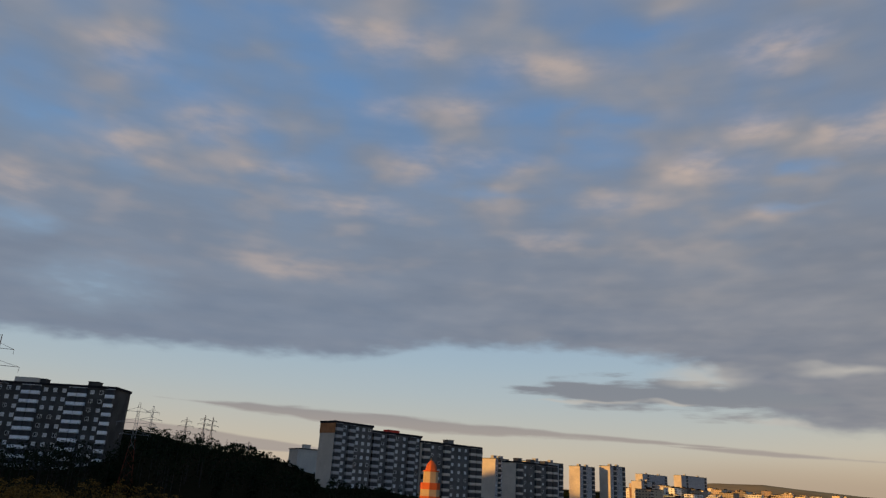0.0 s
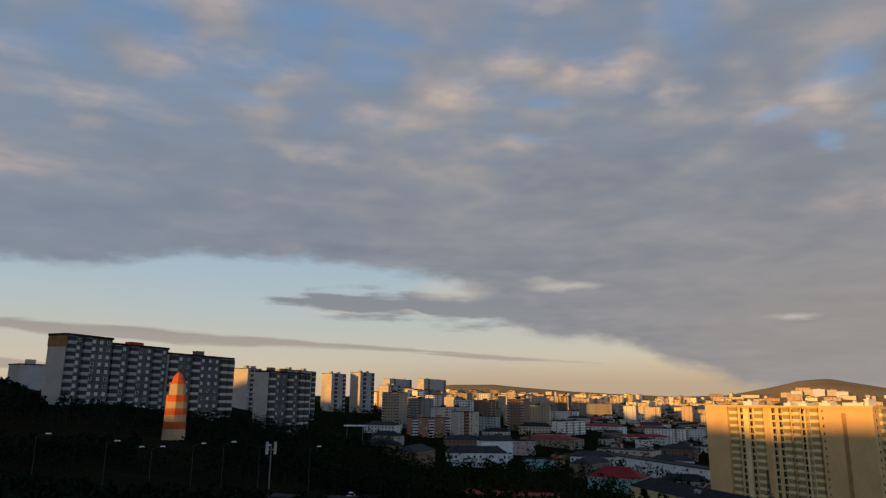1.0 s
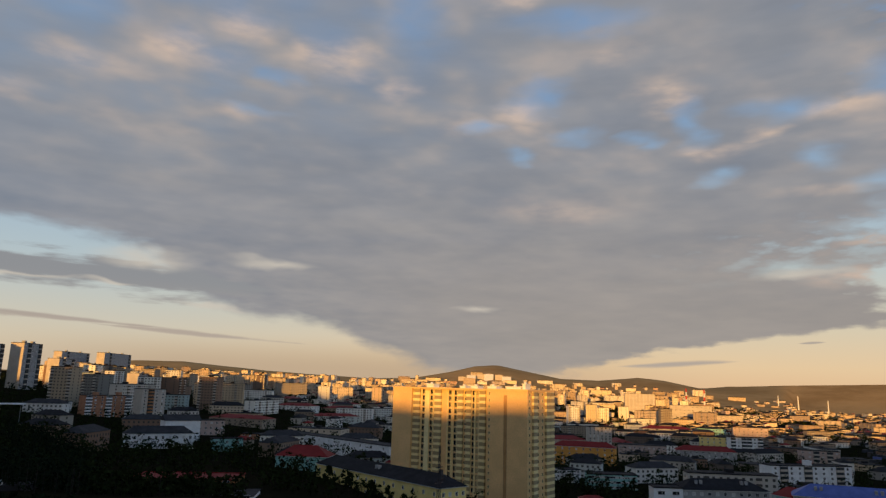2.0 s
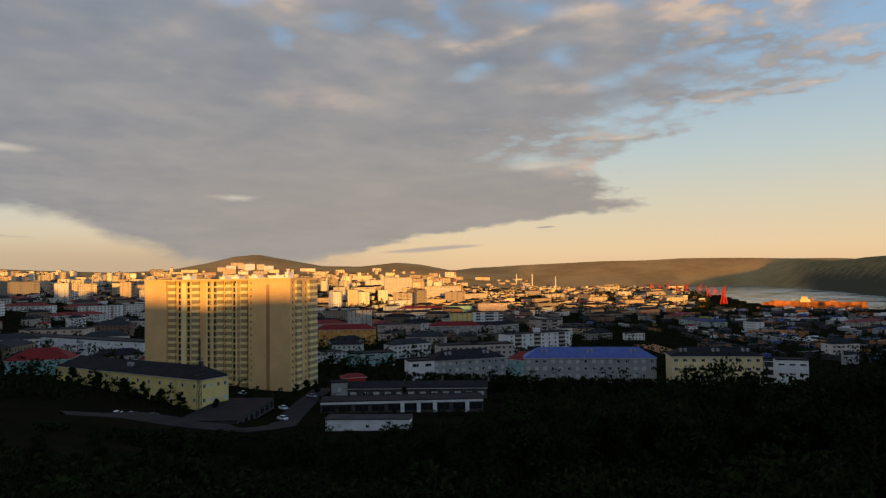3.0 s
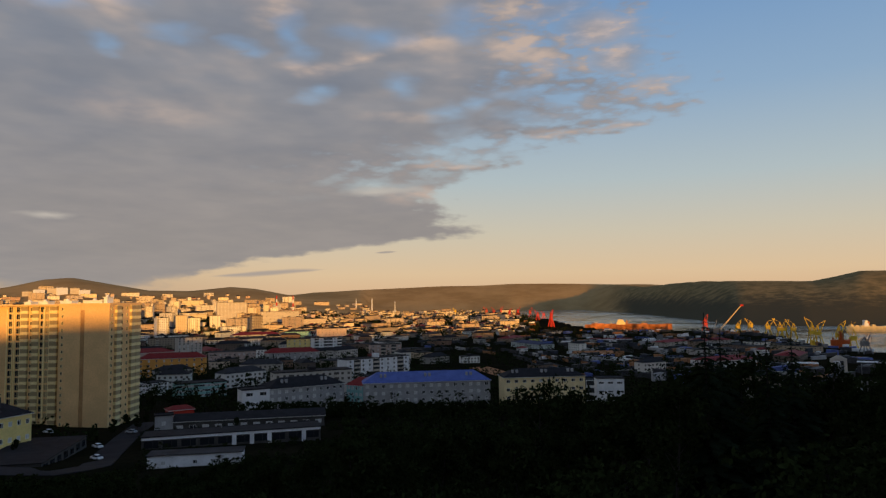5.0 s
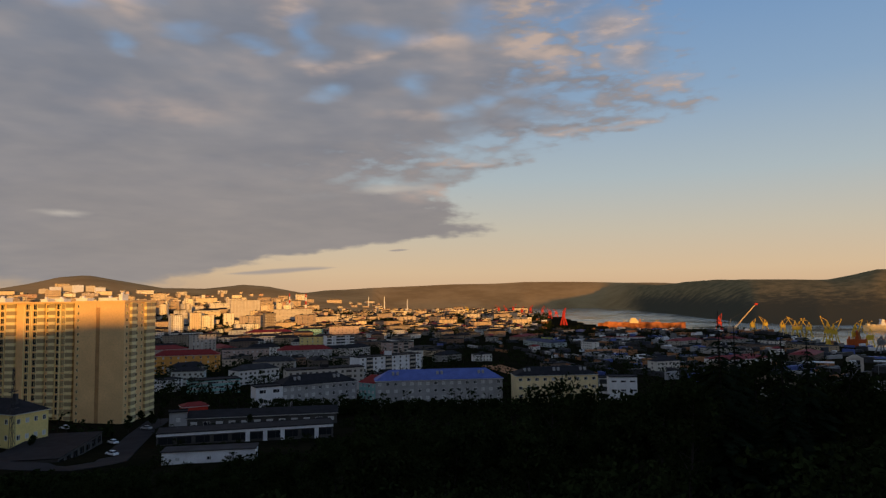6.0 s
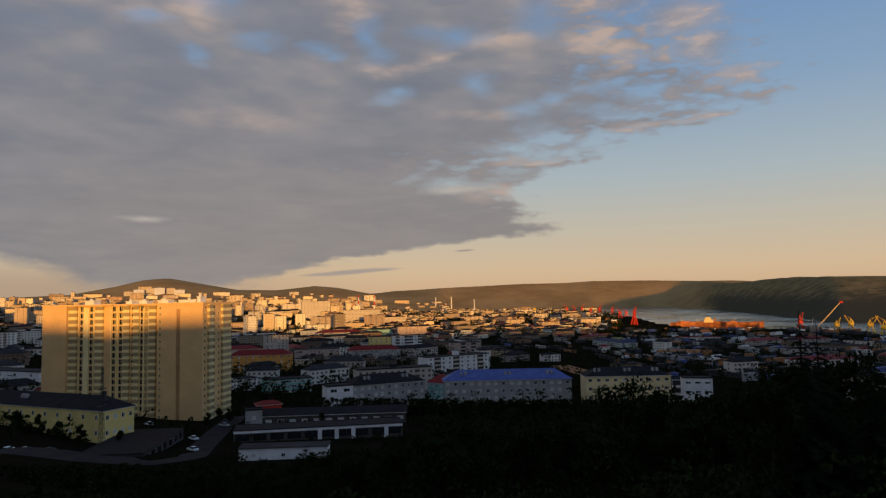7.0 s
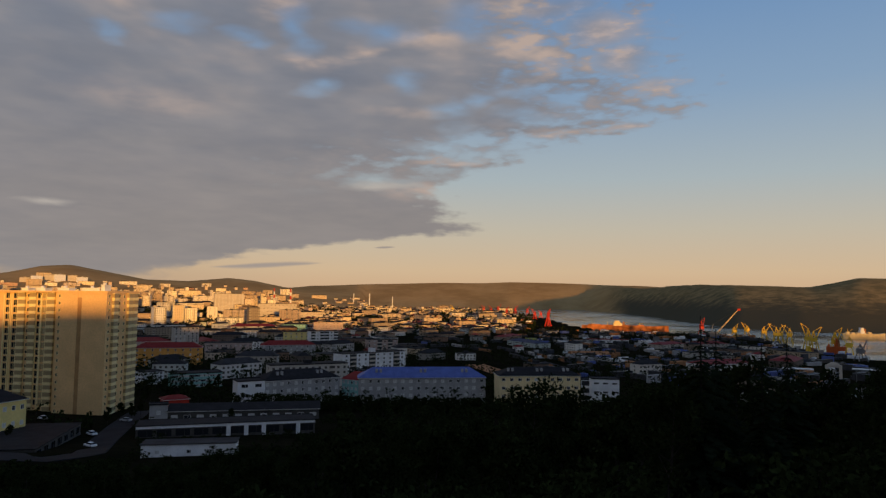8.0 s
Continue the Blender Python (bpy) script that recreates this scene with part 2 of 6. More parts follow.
# ---------------------------------------------------------------- materials
def mat(name, color, rough=0.85, scale=0.4, vary=0.18, bump=0.15, metal=0.0, dirt=None, each=0.0, spec=0.08, island=0.0):
    """Grain and stains at two scales; each: spread of tone from object to object."""
    ma = bpy.data.materials.new(name)
    ma.use_nodes = True
    g = Nodes(ma.node_tree)
    b = g.n("ShaderNodeBsdfPrincipled")
    o = g.n("ShaderNodeOutputMaterial")
    co = g.n("ShaderNodeTexCoord").outputs["Object"]
    big, fine = g.noise(co, scale, 4.0, 0.6), g.noise(co, scale * 14, 3.0, 0.6)
    lo = tuple(c * (1 - vary) for c in color) if dirt is None else dirt
    hi = tuple(min(1, c * (1 + vary)) for c in color)
    col = g.mix(g.smooth(big, 0.3, 0.7), (*lo, 1), (*hi, 1))
    col = g.mix(g.smooth(fine, 0.35, 0.75, 0.0, 0.35), col, tuple(c * 0.62 for c in color) + (1,))
    if island:
        rnd = g.n("ShaderNodeNewGeometry").outputs["Random Per Island"]
        col = g.mix(island, col, g.ramp(rnd, [(0.0, (0.26, 0.16, 0.10)), (0.25, (0.48, 0.34, 0.22)), (0.5, (0.62, 0.48, 0.32)), (0.7, (0.76, 0.66, 0.50)), (0.9, (0.84, 0.80, 0.70)), (1.0, (0.42, 0.15, 0.08))]))
    if each:
        rnd = g.n("ShaderNodeObjectInfo").outputs["Random"]
        col = g.mix(each, col, g.ramp(rnd, [(0.0, (0.07, 0.065, 0.06)), (0.15, (0.20, 0.10, 0.06)), (0.30, (0.30, 0.25, 0.19)), (0.42, (0.82, 0.81, 0.78)),
                                          (0.58, (0.80, 0.78, 0.72)), (0.68, (0.13, 0.12, 0.11)), (0.8, (0.52, 0.38, 0.24)), (0.91, (0.74, 0.72, 0.66)), (1.0, (0.30, 0.40, 0.40))]))
    g.put(b.inputs["Base Color"], col)
    b.inputs["Roughness"].default_value = rough
    b.inputs["Metallic"].default_value = metal
    b.inputs["Specular IOR Level"].default_value = spec
    if bump:
        bp = g.n("ShaderNodeBump")
        bp.inputs["Strength"].default_value = bump
        bp.inputs["Distance"].default_value = 0.05
        g.put(bp.inputs["Height"], fine)
        g.put(b.inputs["Normal"], bp.outputs[0])
    g.put(o.inputs[0], b.outputs[0])
    return ma


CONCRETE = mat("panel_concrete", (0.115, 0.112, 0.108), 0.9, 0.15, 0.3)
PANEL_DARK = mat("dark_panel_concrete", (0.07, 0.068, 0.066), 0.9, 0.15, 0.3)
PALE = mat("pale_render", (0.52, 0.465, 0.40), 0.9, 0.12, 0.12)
WHITEWASH = mat("white_render", (0.80, 0.81, 0.82), 0.9, 0.2, 0.12)
BUFF = mat("buff_brick", (0.80, 0.53, 0.25), 0.85, 0.1, 0.08)
BUFF_PALE = mat("pale_yellow_brick", (0.90, 0.76, 0.40), 0.85, 0.1, 0.08)
YELLOW = mat("yellow_render", (0.82, 0.66, 0.26), 0.9, 0.2, 0.1)
CREAM = mat("cream_render", (0.84, 0.68, 0.38), 0.9, 0.2, 0.1)
OCHRE = mat("ochre_render", (0.74, 0.36, 0.09), 0.9, 0.15, 0.1)
BRICK = mat("orange_brick", (0.46, 0.22, 0.13), 0.9, 0.3, 0.15)
RUST = mat("rust_brown", (0.36, 0.17, 0.08), 0.9, 0.3, 0.2)
TEALW = mat("turquoise_render", (0.28, 0.55, 0.52), 0.9, 0.2, 0.12)
GREYW = mat("grey_render", (0.36, 0.357, 0.355), 0.9, 0.2, 0.15)
PINK = mat("pinkish_render", (0.50, 0.38, 0.33), 0.9, 0.2, 0.1)
SCRUB = mat("sunlit_birch_scrub", (0.33, 0.25, 0.13), 0.9, 0.002, 0.35, 0.0)
SCRUB_DARK = mat("dark_hill_woods", (0.06, 0.056, 0.036), 0.9, 0.002, 0.35, 0.0)
# near town walls: dark tones mixed in to carry the shade there
TOWNWALL = mat("town_render", (0.62, 0.57, 0.48), 0.9, 0.05, 0.1, 0.0, each=0.9)
# the same walls for the far town, paler and warmer as if sunlit
FARWALL = mat("distant_render", (0.70, 0.57, 0.42), 0.9, 0.006, 0.3, 0.0, island=0.7)
RUSTY_HULL = mat("rusty_orange_hull", (0.42, 0.15, 0.055), 0.8, 0.07, 0.55)
REDOX = mat("red_oxide_paint", (0.11, 0.030, 0.018), 0.8, 0.4, 0.3)
# dark grey walls of the yard garages and shed
DARKW = mat("sooty_render", (0.075, 0.072, 0.068), 0.9, 0.2, 0.25)
ROOF_DARK = mat("dark_roofing", (0.020, 0.020, 0.023), 0.8, 0.3, 0.3)
ROOF_RED = mat("red_metal_roof", (0.20, 0.020, 0.020), 0.6, 0.3, 0.15)
ROOF_BLUE = mat("blue_metal_roof", (0.09, 0.13, 0.36), 0.5, 0.3, 0.15)
DULL_BLUE = mat("dull_blue_metal", (0.025, 0.036, 0.085), 0.6, 0.3, 0.2)
ROOF_GREY = mat("grey_felt_roof", (0.036, 0.036, 0.04), 0.8, 0.2, 0.3)
TRIM = mat("white_trim", (0.78, 0.78, 0.76), 0.7, 0.5, 0.08)
STEEL = mat("galvanised_steel", (0.20, 0.205, 0.21), 0.6, 1.0, 0.2, 0.05, 0.3)
RED_PAINT = mat("red_paint", (0.55, 0.05, 0.03), 0.5, 0.4, 0.15)
BAND_CREAM = mat("cream_band_paint", (0.45, 0.33, 0.19), 0.7, 0.4, 0.12)
ORANGE_PAINT = mat("orange_paint", (0.52, 0.11, 0.03), 0.6, 0.4, 0.12)
YELLOW_PAINT = mat("crane_yellow", (0.78, 0.52, 0.06), 0.5, 0.4, 0.15)
BLACK_STEEL = mat("dark_steel", (0.05, 0.05, 0.055), 0.5, 0.5, 0.3)
HULL_DARK = mat("dark_hull", (0.04, 0.045, 0.06), 0.5, 0.1, 0.3)
ASPHALT = mat("asphalt", (0.022, 0.022, 0.025), 0.85, 0.1, 0.3)
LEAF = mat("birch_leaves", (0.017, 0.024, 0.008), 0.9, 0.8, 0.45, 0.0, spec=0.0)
LEAF_AUTUMN = mat("turning_leaves", (0.16, 0.092, 0.026), 0.9, 0.8, 0.45, 0.0, spec=0.0)
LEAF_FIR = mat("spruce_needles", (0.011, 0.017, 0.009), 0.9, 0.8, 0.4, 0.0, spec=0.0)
BARK = mat("bark", (0.030, 0.026, 0.022), 0.9, 2.0, 0.4)


def glass_mat(name, color, rough=0.12):
    ma = bpy.data.materials.new(name)
    ma.use_nodes = True
    b = ma.node_tree.nodes["Principled BSDF"]
    b.inputs["Base Color"].default_value = (*color, 1)
    b.inputs["Roughness"].default_value = rough
    b.inputs["Specular IOR Level"].default_value = 0.35
    return ma


GLASS = glass_mat("window_glass", (0.02, 0.022, 0.026))
DULL_GLASS = mat("dull_balcony_glazing", (0.055, 0.058, 0.062), 0.5, 0.3, 0.4, 0.0, spec=0.1)
BAY_GLASS = glass_mat("tinted_balcony_glazing", (0.38, 0.29, 0.15), 0.3)
# darker buff for the shadow painted on the tower wing
WING_SHADE = mat("brown_brick_seam", (0.46, 0.27, 0.12), 0.9, 0.15, 0.15)
CURTAIN = glass_mat("curtained_glass", (0.50, 0.50, 0.49), 0.35)


def ground_mat():
    ma = bpy.data.materials.new("ground_cover")
    ma.use_nodes = True
    g = Nodes(ma.node_tree)
    b, o = g.n("ShaderNodeBsdfPrincipled"), g.n("ShaderNodeOutputMaterial")
    co = g.n("ShaderNodeTexCoord").outputs["Object"]
    big, mid, fine = g.noise(co, 0.004, 5.0, 0.65), g.noise(co, 0.03, 5.0, 0.65), g.noise(co, 0.5, 4.0, 0.6)
    # near cover, its colour taken almost to black to deepen the shade
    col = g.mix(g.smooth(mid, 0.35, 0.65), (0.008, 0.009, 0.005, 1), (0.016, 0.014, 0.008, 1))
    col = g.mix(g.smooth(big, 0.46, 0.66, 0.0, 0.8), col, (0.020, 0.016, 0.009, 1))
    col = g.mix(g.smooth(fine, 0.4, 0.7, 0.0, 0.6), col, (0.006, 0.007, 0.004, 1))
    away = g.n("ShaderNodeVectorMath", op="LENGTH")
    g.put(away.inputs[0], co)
    # far scrub, with haze and low sun put into its bright warm colour
    hazy_scrub = g.mix(g.smooth(big, 0.35, 0.65), (0.31, 0.205, 0.09, 1), (0.42, 0.285, 0.13, 1))
    col = g.mix(g.smooth(away.outputs["Value"], 2500.0, 3100.0), col, hazy_scrub)
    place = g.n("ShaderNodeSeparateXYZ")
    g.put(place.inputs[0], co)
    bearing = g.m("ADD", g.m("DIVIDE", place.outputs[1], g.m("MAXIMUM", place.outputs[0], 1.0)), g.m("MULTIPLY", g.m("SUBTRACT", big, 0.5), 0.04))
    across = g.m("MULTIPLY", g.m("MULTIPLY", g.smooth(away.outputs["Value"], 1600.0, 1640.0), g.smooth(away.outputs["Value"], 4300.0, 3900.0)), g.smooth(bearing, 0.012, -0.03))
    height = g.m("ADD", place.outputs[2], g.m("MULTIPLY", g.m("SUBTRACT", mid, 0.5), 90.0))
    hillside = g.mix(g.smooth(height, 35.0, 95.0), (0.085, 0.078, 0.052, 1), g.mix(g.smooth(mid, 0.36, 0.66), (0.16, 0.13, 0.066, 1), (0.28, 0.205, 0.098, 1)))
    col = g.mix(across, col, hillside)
    g.put(b.inputs["Base Color"], col)
    b.inputs["Roughness"].default_value = 1.0
    b.inputs["Specular IOR Level"].default_value = 0.0
    bp = g.n("ShaderNodeBump")
    bp.inputs["Strength"].default_value = 0.35
    bp.inputs["Distance"].default_value = 2.0
    g.put(bp.inputs["Height"], mid)
    g.put(b.inputs["Normal"], bp.outputs[0])
    g.put(o.inputs[0], b.outputs[0])
    return ma


def water_mat():
    ma = bpy.data.materials.new("fjord_water")
    ma.use_nodes = True
    g = Nodes(ma.node_tree)
    b, o = g.n("ShaderNodeBsdfPrincipled"), g.n("ShaderNodeOutputMaterial")
    co = g.n("ShaderNodeTexCoord").outputs["Object"]
    b.inputs["Base Color"].default_value = (0.02, 0.03, 0.035, 1)
    g.put(b.inputs["Roughness"], g.smooth(g.noise(co, 0.006, 4.0, 0.6), 0.35, 0.65, 0.10, 0.26))
    bp = g.n("ShaderNodeBump")
    bp.inputs["Strength"].default_value = 0.25
    bp.inputs["Distance"].default_value = 0.3
    g.put(bp.inputs["Height"], g.noise(co, 0.25, 4.0, 0.6))
    g.put(b.inputs["Normal"], bp.outputs[0])
    g.put(o.inputs[0], b.outputs[0])
    return ma


# ---------------------------------------------------------------- the ground
def lerp_table(table, v):
    for (a, b), (c, d) in zip(table, table[1:]):
        if v <= c:
            return b + (d - b) * max(0.0, (v - a)) / (c - a)
    return table[-1][1]


# height of the land along four bearings: (bearing, [(distance, height) ...])
LAND = [
    (-10, [(0, 68.2), (60, 58), (160, 52), (220, 59), (320, 68), (450, 74), (1000, 86), (2500, 95), (4900, 100)]),
    (22, [(0, 68.2), (60, 56), (160, 46), (250, 33), (480, 28), (660, 35), (1000, 48), (2000, 72), (3500, 96), (4900, 100)]),
    (52, [(0, 68.2), (60, 50), (150, 31), (250, 20), (350, 18.5), (560, 14), (800, 9), (1200, 10), (1750, 20), (2600, 46), (3500, 76), (4900, 90)]),
    (74, [(0, 68.2), (60, 50), (150, 32), (250, 19), (350, 17), (500, 14.5), (800, 8), (1300, 4), (3000, 5), (4200, 8), (4900, 20)]),
    (112, [(0, 68.2), (60, 56), (150, 38), (250, 22), (350, 17), (500, 12), (800, 5), (1000, 2), (4900, 2)]),
]
NEAR_SHORE = [(82.0, 4100), (82.6, 2900), (84, 2500), (87, 1750), (89.5, 1480), (95, 1500), (100, 1430), (104, 1120), (108, 1000), (116, 900)]
FAR_SHORE = [(82.0, 4100), (87, 4150), (90, 3500), (92.3, 2850), (96, 2150), (99.3, 1740), (104, 1640), (108, 1720), (116, 1800)]
FAR_TOP = [(82, 1.25), (90, 1.05), (93, 0.80), (96, 1.17), (100.2, 1.10), (104.4, 1.02), (106, 1.35), (107.6, 1.72), (110, 1.6), (118, 1.0)]
MID_TOP = [(60, 0.2), (65.5, 0.75), (75, 1.05), (82, 1.25), (88, 1.15), (93, 0.98), (97, 0.8)]
LEFT_TOP = [(14, 1.3), (23, 1.45), (29, 0.95), (37.5, 0.62), (41, 0.75), (44, 1.35), (46, 1.85), (47.8, 2.0), (50, 1.6), (53, 1.0), (56, 0.95), (59, 1.2),
            (61, 1.0), (65, 0.3), (70, 0.0)]


def smoothstep(a, b, v):
    t = min(1.0, max(0.0, (v - a) / (b - a)))
    return t * t * (3 - 2 * t)


def ground(x, y):
    r, az = math.hypot(x, y), math.degrees(math.atan2(x, y))
    rows = LAND
    if az <= rows[0][0]:
        z = lerp_table(rows[0][1], r)
        z += 14 * smoothstep(-16, -28, az) * smoothstep(380, 470, r) + 9 * smoothstep(-31, -23, az) * smoothstep(-10, -16, az) * smoothstep(190, 320, r)
    elif az >= rows[-1][0]:
        z = lerp_table(rows[-1][1], r)
    else:
        for (a, ta), (b, tb) in zip(rows, rows[1:]):
            if az <= b:
                k = smoothstep(a, b, az)
                z = lerp_table(ta, r) * (1 - k) + lerp_table(tb, r) * k
                break
    bump = noise.noise(Vector((x * 0.004, y * 0.004, 0.3))) + 0.5 * noise.noise(Vector((x * 0.012, y * 0.012, 1.3)))
    z += bump * min(2.0, r * 0.004)
    rough = 1 + 0.05 * noise.noise(Vector((x * 0.003, y * 0.003, 5.0)))
    if 14 < az < 70:                       # hills beyond the town
        k = smoothstep(3000, 4000, r) * smoothstep(14, 20, az)
        top = EYE + 4000 * math.tan(radians(lerp_table(LEFT_TOP, az)))
        z = max(z, z + (top * rough - z) * k)
    if 60 < az < 97:
        k = smoothstep(3950, 4650, r)
        top = EYE + 4650 * math.tan(radians(lerp_table(MID_TOP, az)))
        z = z + (top * rough - z) * k * smoothstep(60, 66, az) if k else z
    if 82 < az < 118:
        a, b = lerp_table(NEAR_SHORE, az), lerp_table(FAR_SHORE, az)
        if r < b:
            z = z + (-5 - z) * smoothstep(a - 8, a + 14, r)
        else:
            rise = 1000.0
            top = EYE + (b + rise) * math.tan(radians(lerp_table(FAR_TOP, az)))
            k = smoothstep(b, b + rise, r)
            far = -5 + (top * rough + 5) * k ** 0.8
            z = max(far, z) if r > 4050 and az < 97 else far
    # unseen ridge added behind the viewpoint; its crest, lane by lane, sets the shade
    c, s = math.cos(radians(SUN_AZ + 180)), math.sin(radians(SUN_AZ + 180))
    comp, perp = x * s + y * c, x * c - y * s
    level = 95 - 7 * smoothstep(-250, -215, perp) * smoothstep(-150, -175, perp) + 27 * smoothstep(-225, -265, perp) + 9 * smoothstep(-380, -415, perp) * smoothstep(-525, -490, perp)
    level += 3.2 * noise.noise(Vector((perp * 0.05, 7.0, 0))) + 2.0 * noise.noise(Vector((perp * 0.12, 3.0, 0)))
    level -= 25 * smoothstep(330, 560, perp)
    shade_ridge = level - abs(comp + 270) * 0.26
    return max(z, shade_ridge)


def at(az, r):
    return r * math.sin(radians(az)), r * math.cos(radians(az))


def make_ground():
    azs = [-180 + 4 * i for i in range(34)] + [-44 + 0.5 * i for i in range(328)] + [120 + 4 * i for i in range(15)]
    rs = [0.0] + [2 * 1.075 ** i for i in range(107)]
    rs = [r for r in rs if r < 4700] + [4750]
    verts, faces, n = [(0, 0, ground(0, 0))], [], len(azs)
    for r in rs[1:]:
        for a in azs:
            x, y = at(a, r)
            verts.append((x, y, ground(x, y)))
    for j in range(n):
        faces.append((0, 1 + (j + 1) % n, 1 + j))
    for i in range(len(rs) - 2):
        for j in range(n):
            p, q = 1 + i * n + j, 1 + i * n + (j + 1) % n
            faces.append((p, q, q + n, p + n))
    me = bpy.data.meshes.new("ground")
    me.from_pydata(verts, [], faces)
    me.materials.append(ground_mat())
    for p in me.polygons:
        p.use_smooth = True
    ob = new("ground", me)
    me.flip_normals() if me.polygons[5].normal.z < 0 else None
    return tagged(ob, "dark brown and green hillside falling towards a town and a bay", "ground", kind="structure")


make_ground()


def make_water():
    verts = [(*at(78 + 2 * i, r), 0.0) for r in (850, 4740) for i in range(23)]
    me = bpy.data.meshes.new("water")
    me.from_pydata(verts, [], [(i, i + 1, i + 24, i + 23) for i in range(22)])
    me.materials.append(water_mat())
    me.flip_normals() if me.polygons[0].normal.z < 0 else None
    return tagged(new("water", me), "calm pale grey fjord water below wooded hills", "water", kind="structure")


make_water()


# ---------------------------------------------------------------- building kit
class Shape:
    """Gathers boxes, prisms and beams for one mesh."""

    def __init__(self):
        self.v, self.f, self.m = [], [], []

    def add(self, verts, faces, m=0):
        k = len(self.v)
        self.v += [tuple(p) for p in verts]
        self.f += [tuple(k + i for i in f) for f in faces]
        self.m += [m] * len(faces)
        return self

    def box(self, x0, y0, z0, x1, y1, z1, m=0):
        return self.add([(x0, y0, z0), (x1, y0, z0), (x1, y1, z0), (x0, y1, z0), (x0, y0, z1), (x1, y0, z1), (x1, y1, z1), (x0, y1, z1)],
                        [(0, 3, 2, 1), (4, 5, 6, 7), (0, 1, 5, 4), (1, 2, 6, 5), (2, 3, 7, 6), (3, 0, 4, 7)], m)

    def taper(self, x, y, z0, z1, w0, w1, d0, d1, m=0):
        a, b, c, d = w0 / 2, d0 / 2, w1 / 2, d1 / 2
        return self.add([(x - a, y - b, z0), (x + a, y - b, z0), (x + a, y + b, z0), (x - a, y + b, z0), (x - c, y - d, z1), (x + c, y - d, z1), (x + c, y + d, z1),
                         (x - c, y + d, z1)], [(0, 3, 2, 1), (4, 5, 6, 7), (0, 1, 5, 4), (1, 2, 6, 5), (2, 3, 7, 6), (3, 0, 4, 7)], m)

    def beam(self, p, q, w, w2=None, m=0, sides=4):
        p, q = Vector(p), Vector(q)
        d = (q - p).normalized()
        u = d.cross(Vector((0, 0, 1)) if abs(d.z) < 0.9 else Vector((1, 0, 0))).normalized()
        s = d.cross(u)
        w2 = w if w2 is None else w2
        ring = [(math.cos(2 * math.pi * (i + 0.5) / sides), math.sin(2 * math.pi * (i + 0.5) / sides)) for i in range(sides)]
        vs = [p + (u * a + s * b) * w / 2 for a, b in ring] + [q + (u * a + s * b) * w2 / 2 for a, b in ring]
        fs = [(i, (i + 1) % sides, sides + (i + 1) % sides, sides + i) for i in range(sides)]
        return self.add(vs, fs + [tuple(range(sides - 1, -1, -1)), tuple(range(sides, 2 * sides))], m)

    def hip(self, x0, y0, z0, x1, y1, h, inset, over=0.5, m=0, gable=False):
        x0, y0, x1, y1 = x0 - over, y0 - over, x1 + over, y1 + over
        c, i = (y0 + y1) / 2, 0.0 if gable else inset
        return self.add([(x0, y0, z0), (x1, y0, z0), (x1, y1, z0), (x0, y1, z0), (x0 + i, c, z0 + h), (x1 - i, c, z0 + h)],
                        [(0, 1, 5, 4), (2, 3, 4, 5), (1, 2, 5), (3, 0, 4), (0, 3, 2, 1)], m)

    def mesh(self, name, *mats):
        me = bpy.data.meshes.new(name)
        me.from_pydata(self.v, [], self.f)
        for ma in mats:
            me.materials.append(ma)
        if any(self.m):
            me.polygons.foreach_set("material_index", self.m)
        me.update()
        return me


def part(name, data, parent, label="", place=None):
    ob = new(name, data)
    ob.parent = parent
    if place is not None:
        ob.matrix_basis = place
    return tagged(ob, label) if label else ob


WINDOW_MESHES = {}
HELD = []                  # ground that is built on: x, y, size


def window_mesh(w, h, glass, frame_mat):
    """A framed window, centred, facing -y, with its middle bar."""
    key = (round(w, 2), round(h, 2), glass.name, frame_mat.name)
    if key not in WINDOW_MESHES:
        s, t = Shape(), 0.09
        a, b = w / 2, h / 2
        s.box(-a, -0.06, -b, -a + t, 0.04, b).box(a - t, -0.06, -b, a, 0.04, b)
        s.box(-a + t, -0.06, b - t, a - t, 0.04, b).box(-a + t, -0.10, -b, a - t, 0.04, -b + t)
        s.box(-t / 2 + w * 0.12, -0.05, -b + t, t / 2 + w * 0.12, 0.04, b - t)
        s.add([(-a + t, -0.01, -b + t), (a - t, -0.01, -b + t), (a - t, -0.01, b - t), (-a + t, -0.01, b - t)], [(0, 1, 2, 3)], 1)
        WINDOW_MESHES[key] = s.mesh("window", frame_mat, glass)
    return WINDOW_MESHES[key]


def balcony_mesh(w, h, panel, glazing=None):
    """A glazed balcony: slab with solid front, a band of glazing, a lid."""
    glazing = glazing or DULL_GLASS
    key = ("balcony", round(w, 2), round(h, 2), panel.name, glazing.name)
    if key not in WINDOW_MESHES:
        s = Shape()
        for i, (inset, z) in enumerate(((0.0, 0.0), (0.0, 1.05), (0.09, 1.06), (0.09, h - 0.30), (-0.03, h - 0.29), (-0.03, h - 0.12))):
            a, y = w / 2 - inset, -1.15 + inset
            s.v += [(-a, y, z), (a, y, z), (a, 0.0, z), (-a, 0.0, z)]
            if i:
                k = 4 * i
                s.f += [(k - 4 + j, k - 4 + (j + 1) % 4, k + (j + 1) % 4, k + j) for j in range(4)]
                s.m += [1 if i == 3 else 0] * 4
        s.f += [(3, 2, 1, 0), (20, 21, 22, 23)]
        s.m += [0, 0]
        WINDOW_MESHES[key] = s.mesh("balcony", panel, glazing)
    return WINDOW_MESHES[key]


def corner(p):
    return Vector((*at(*p), 0))


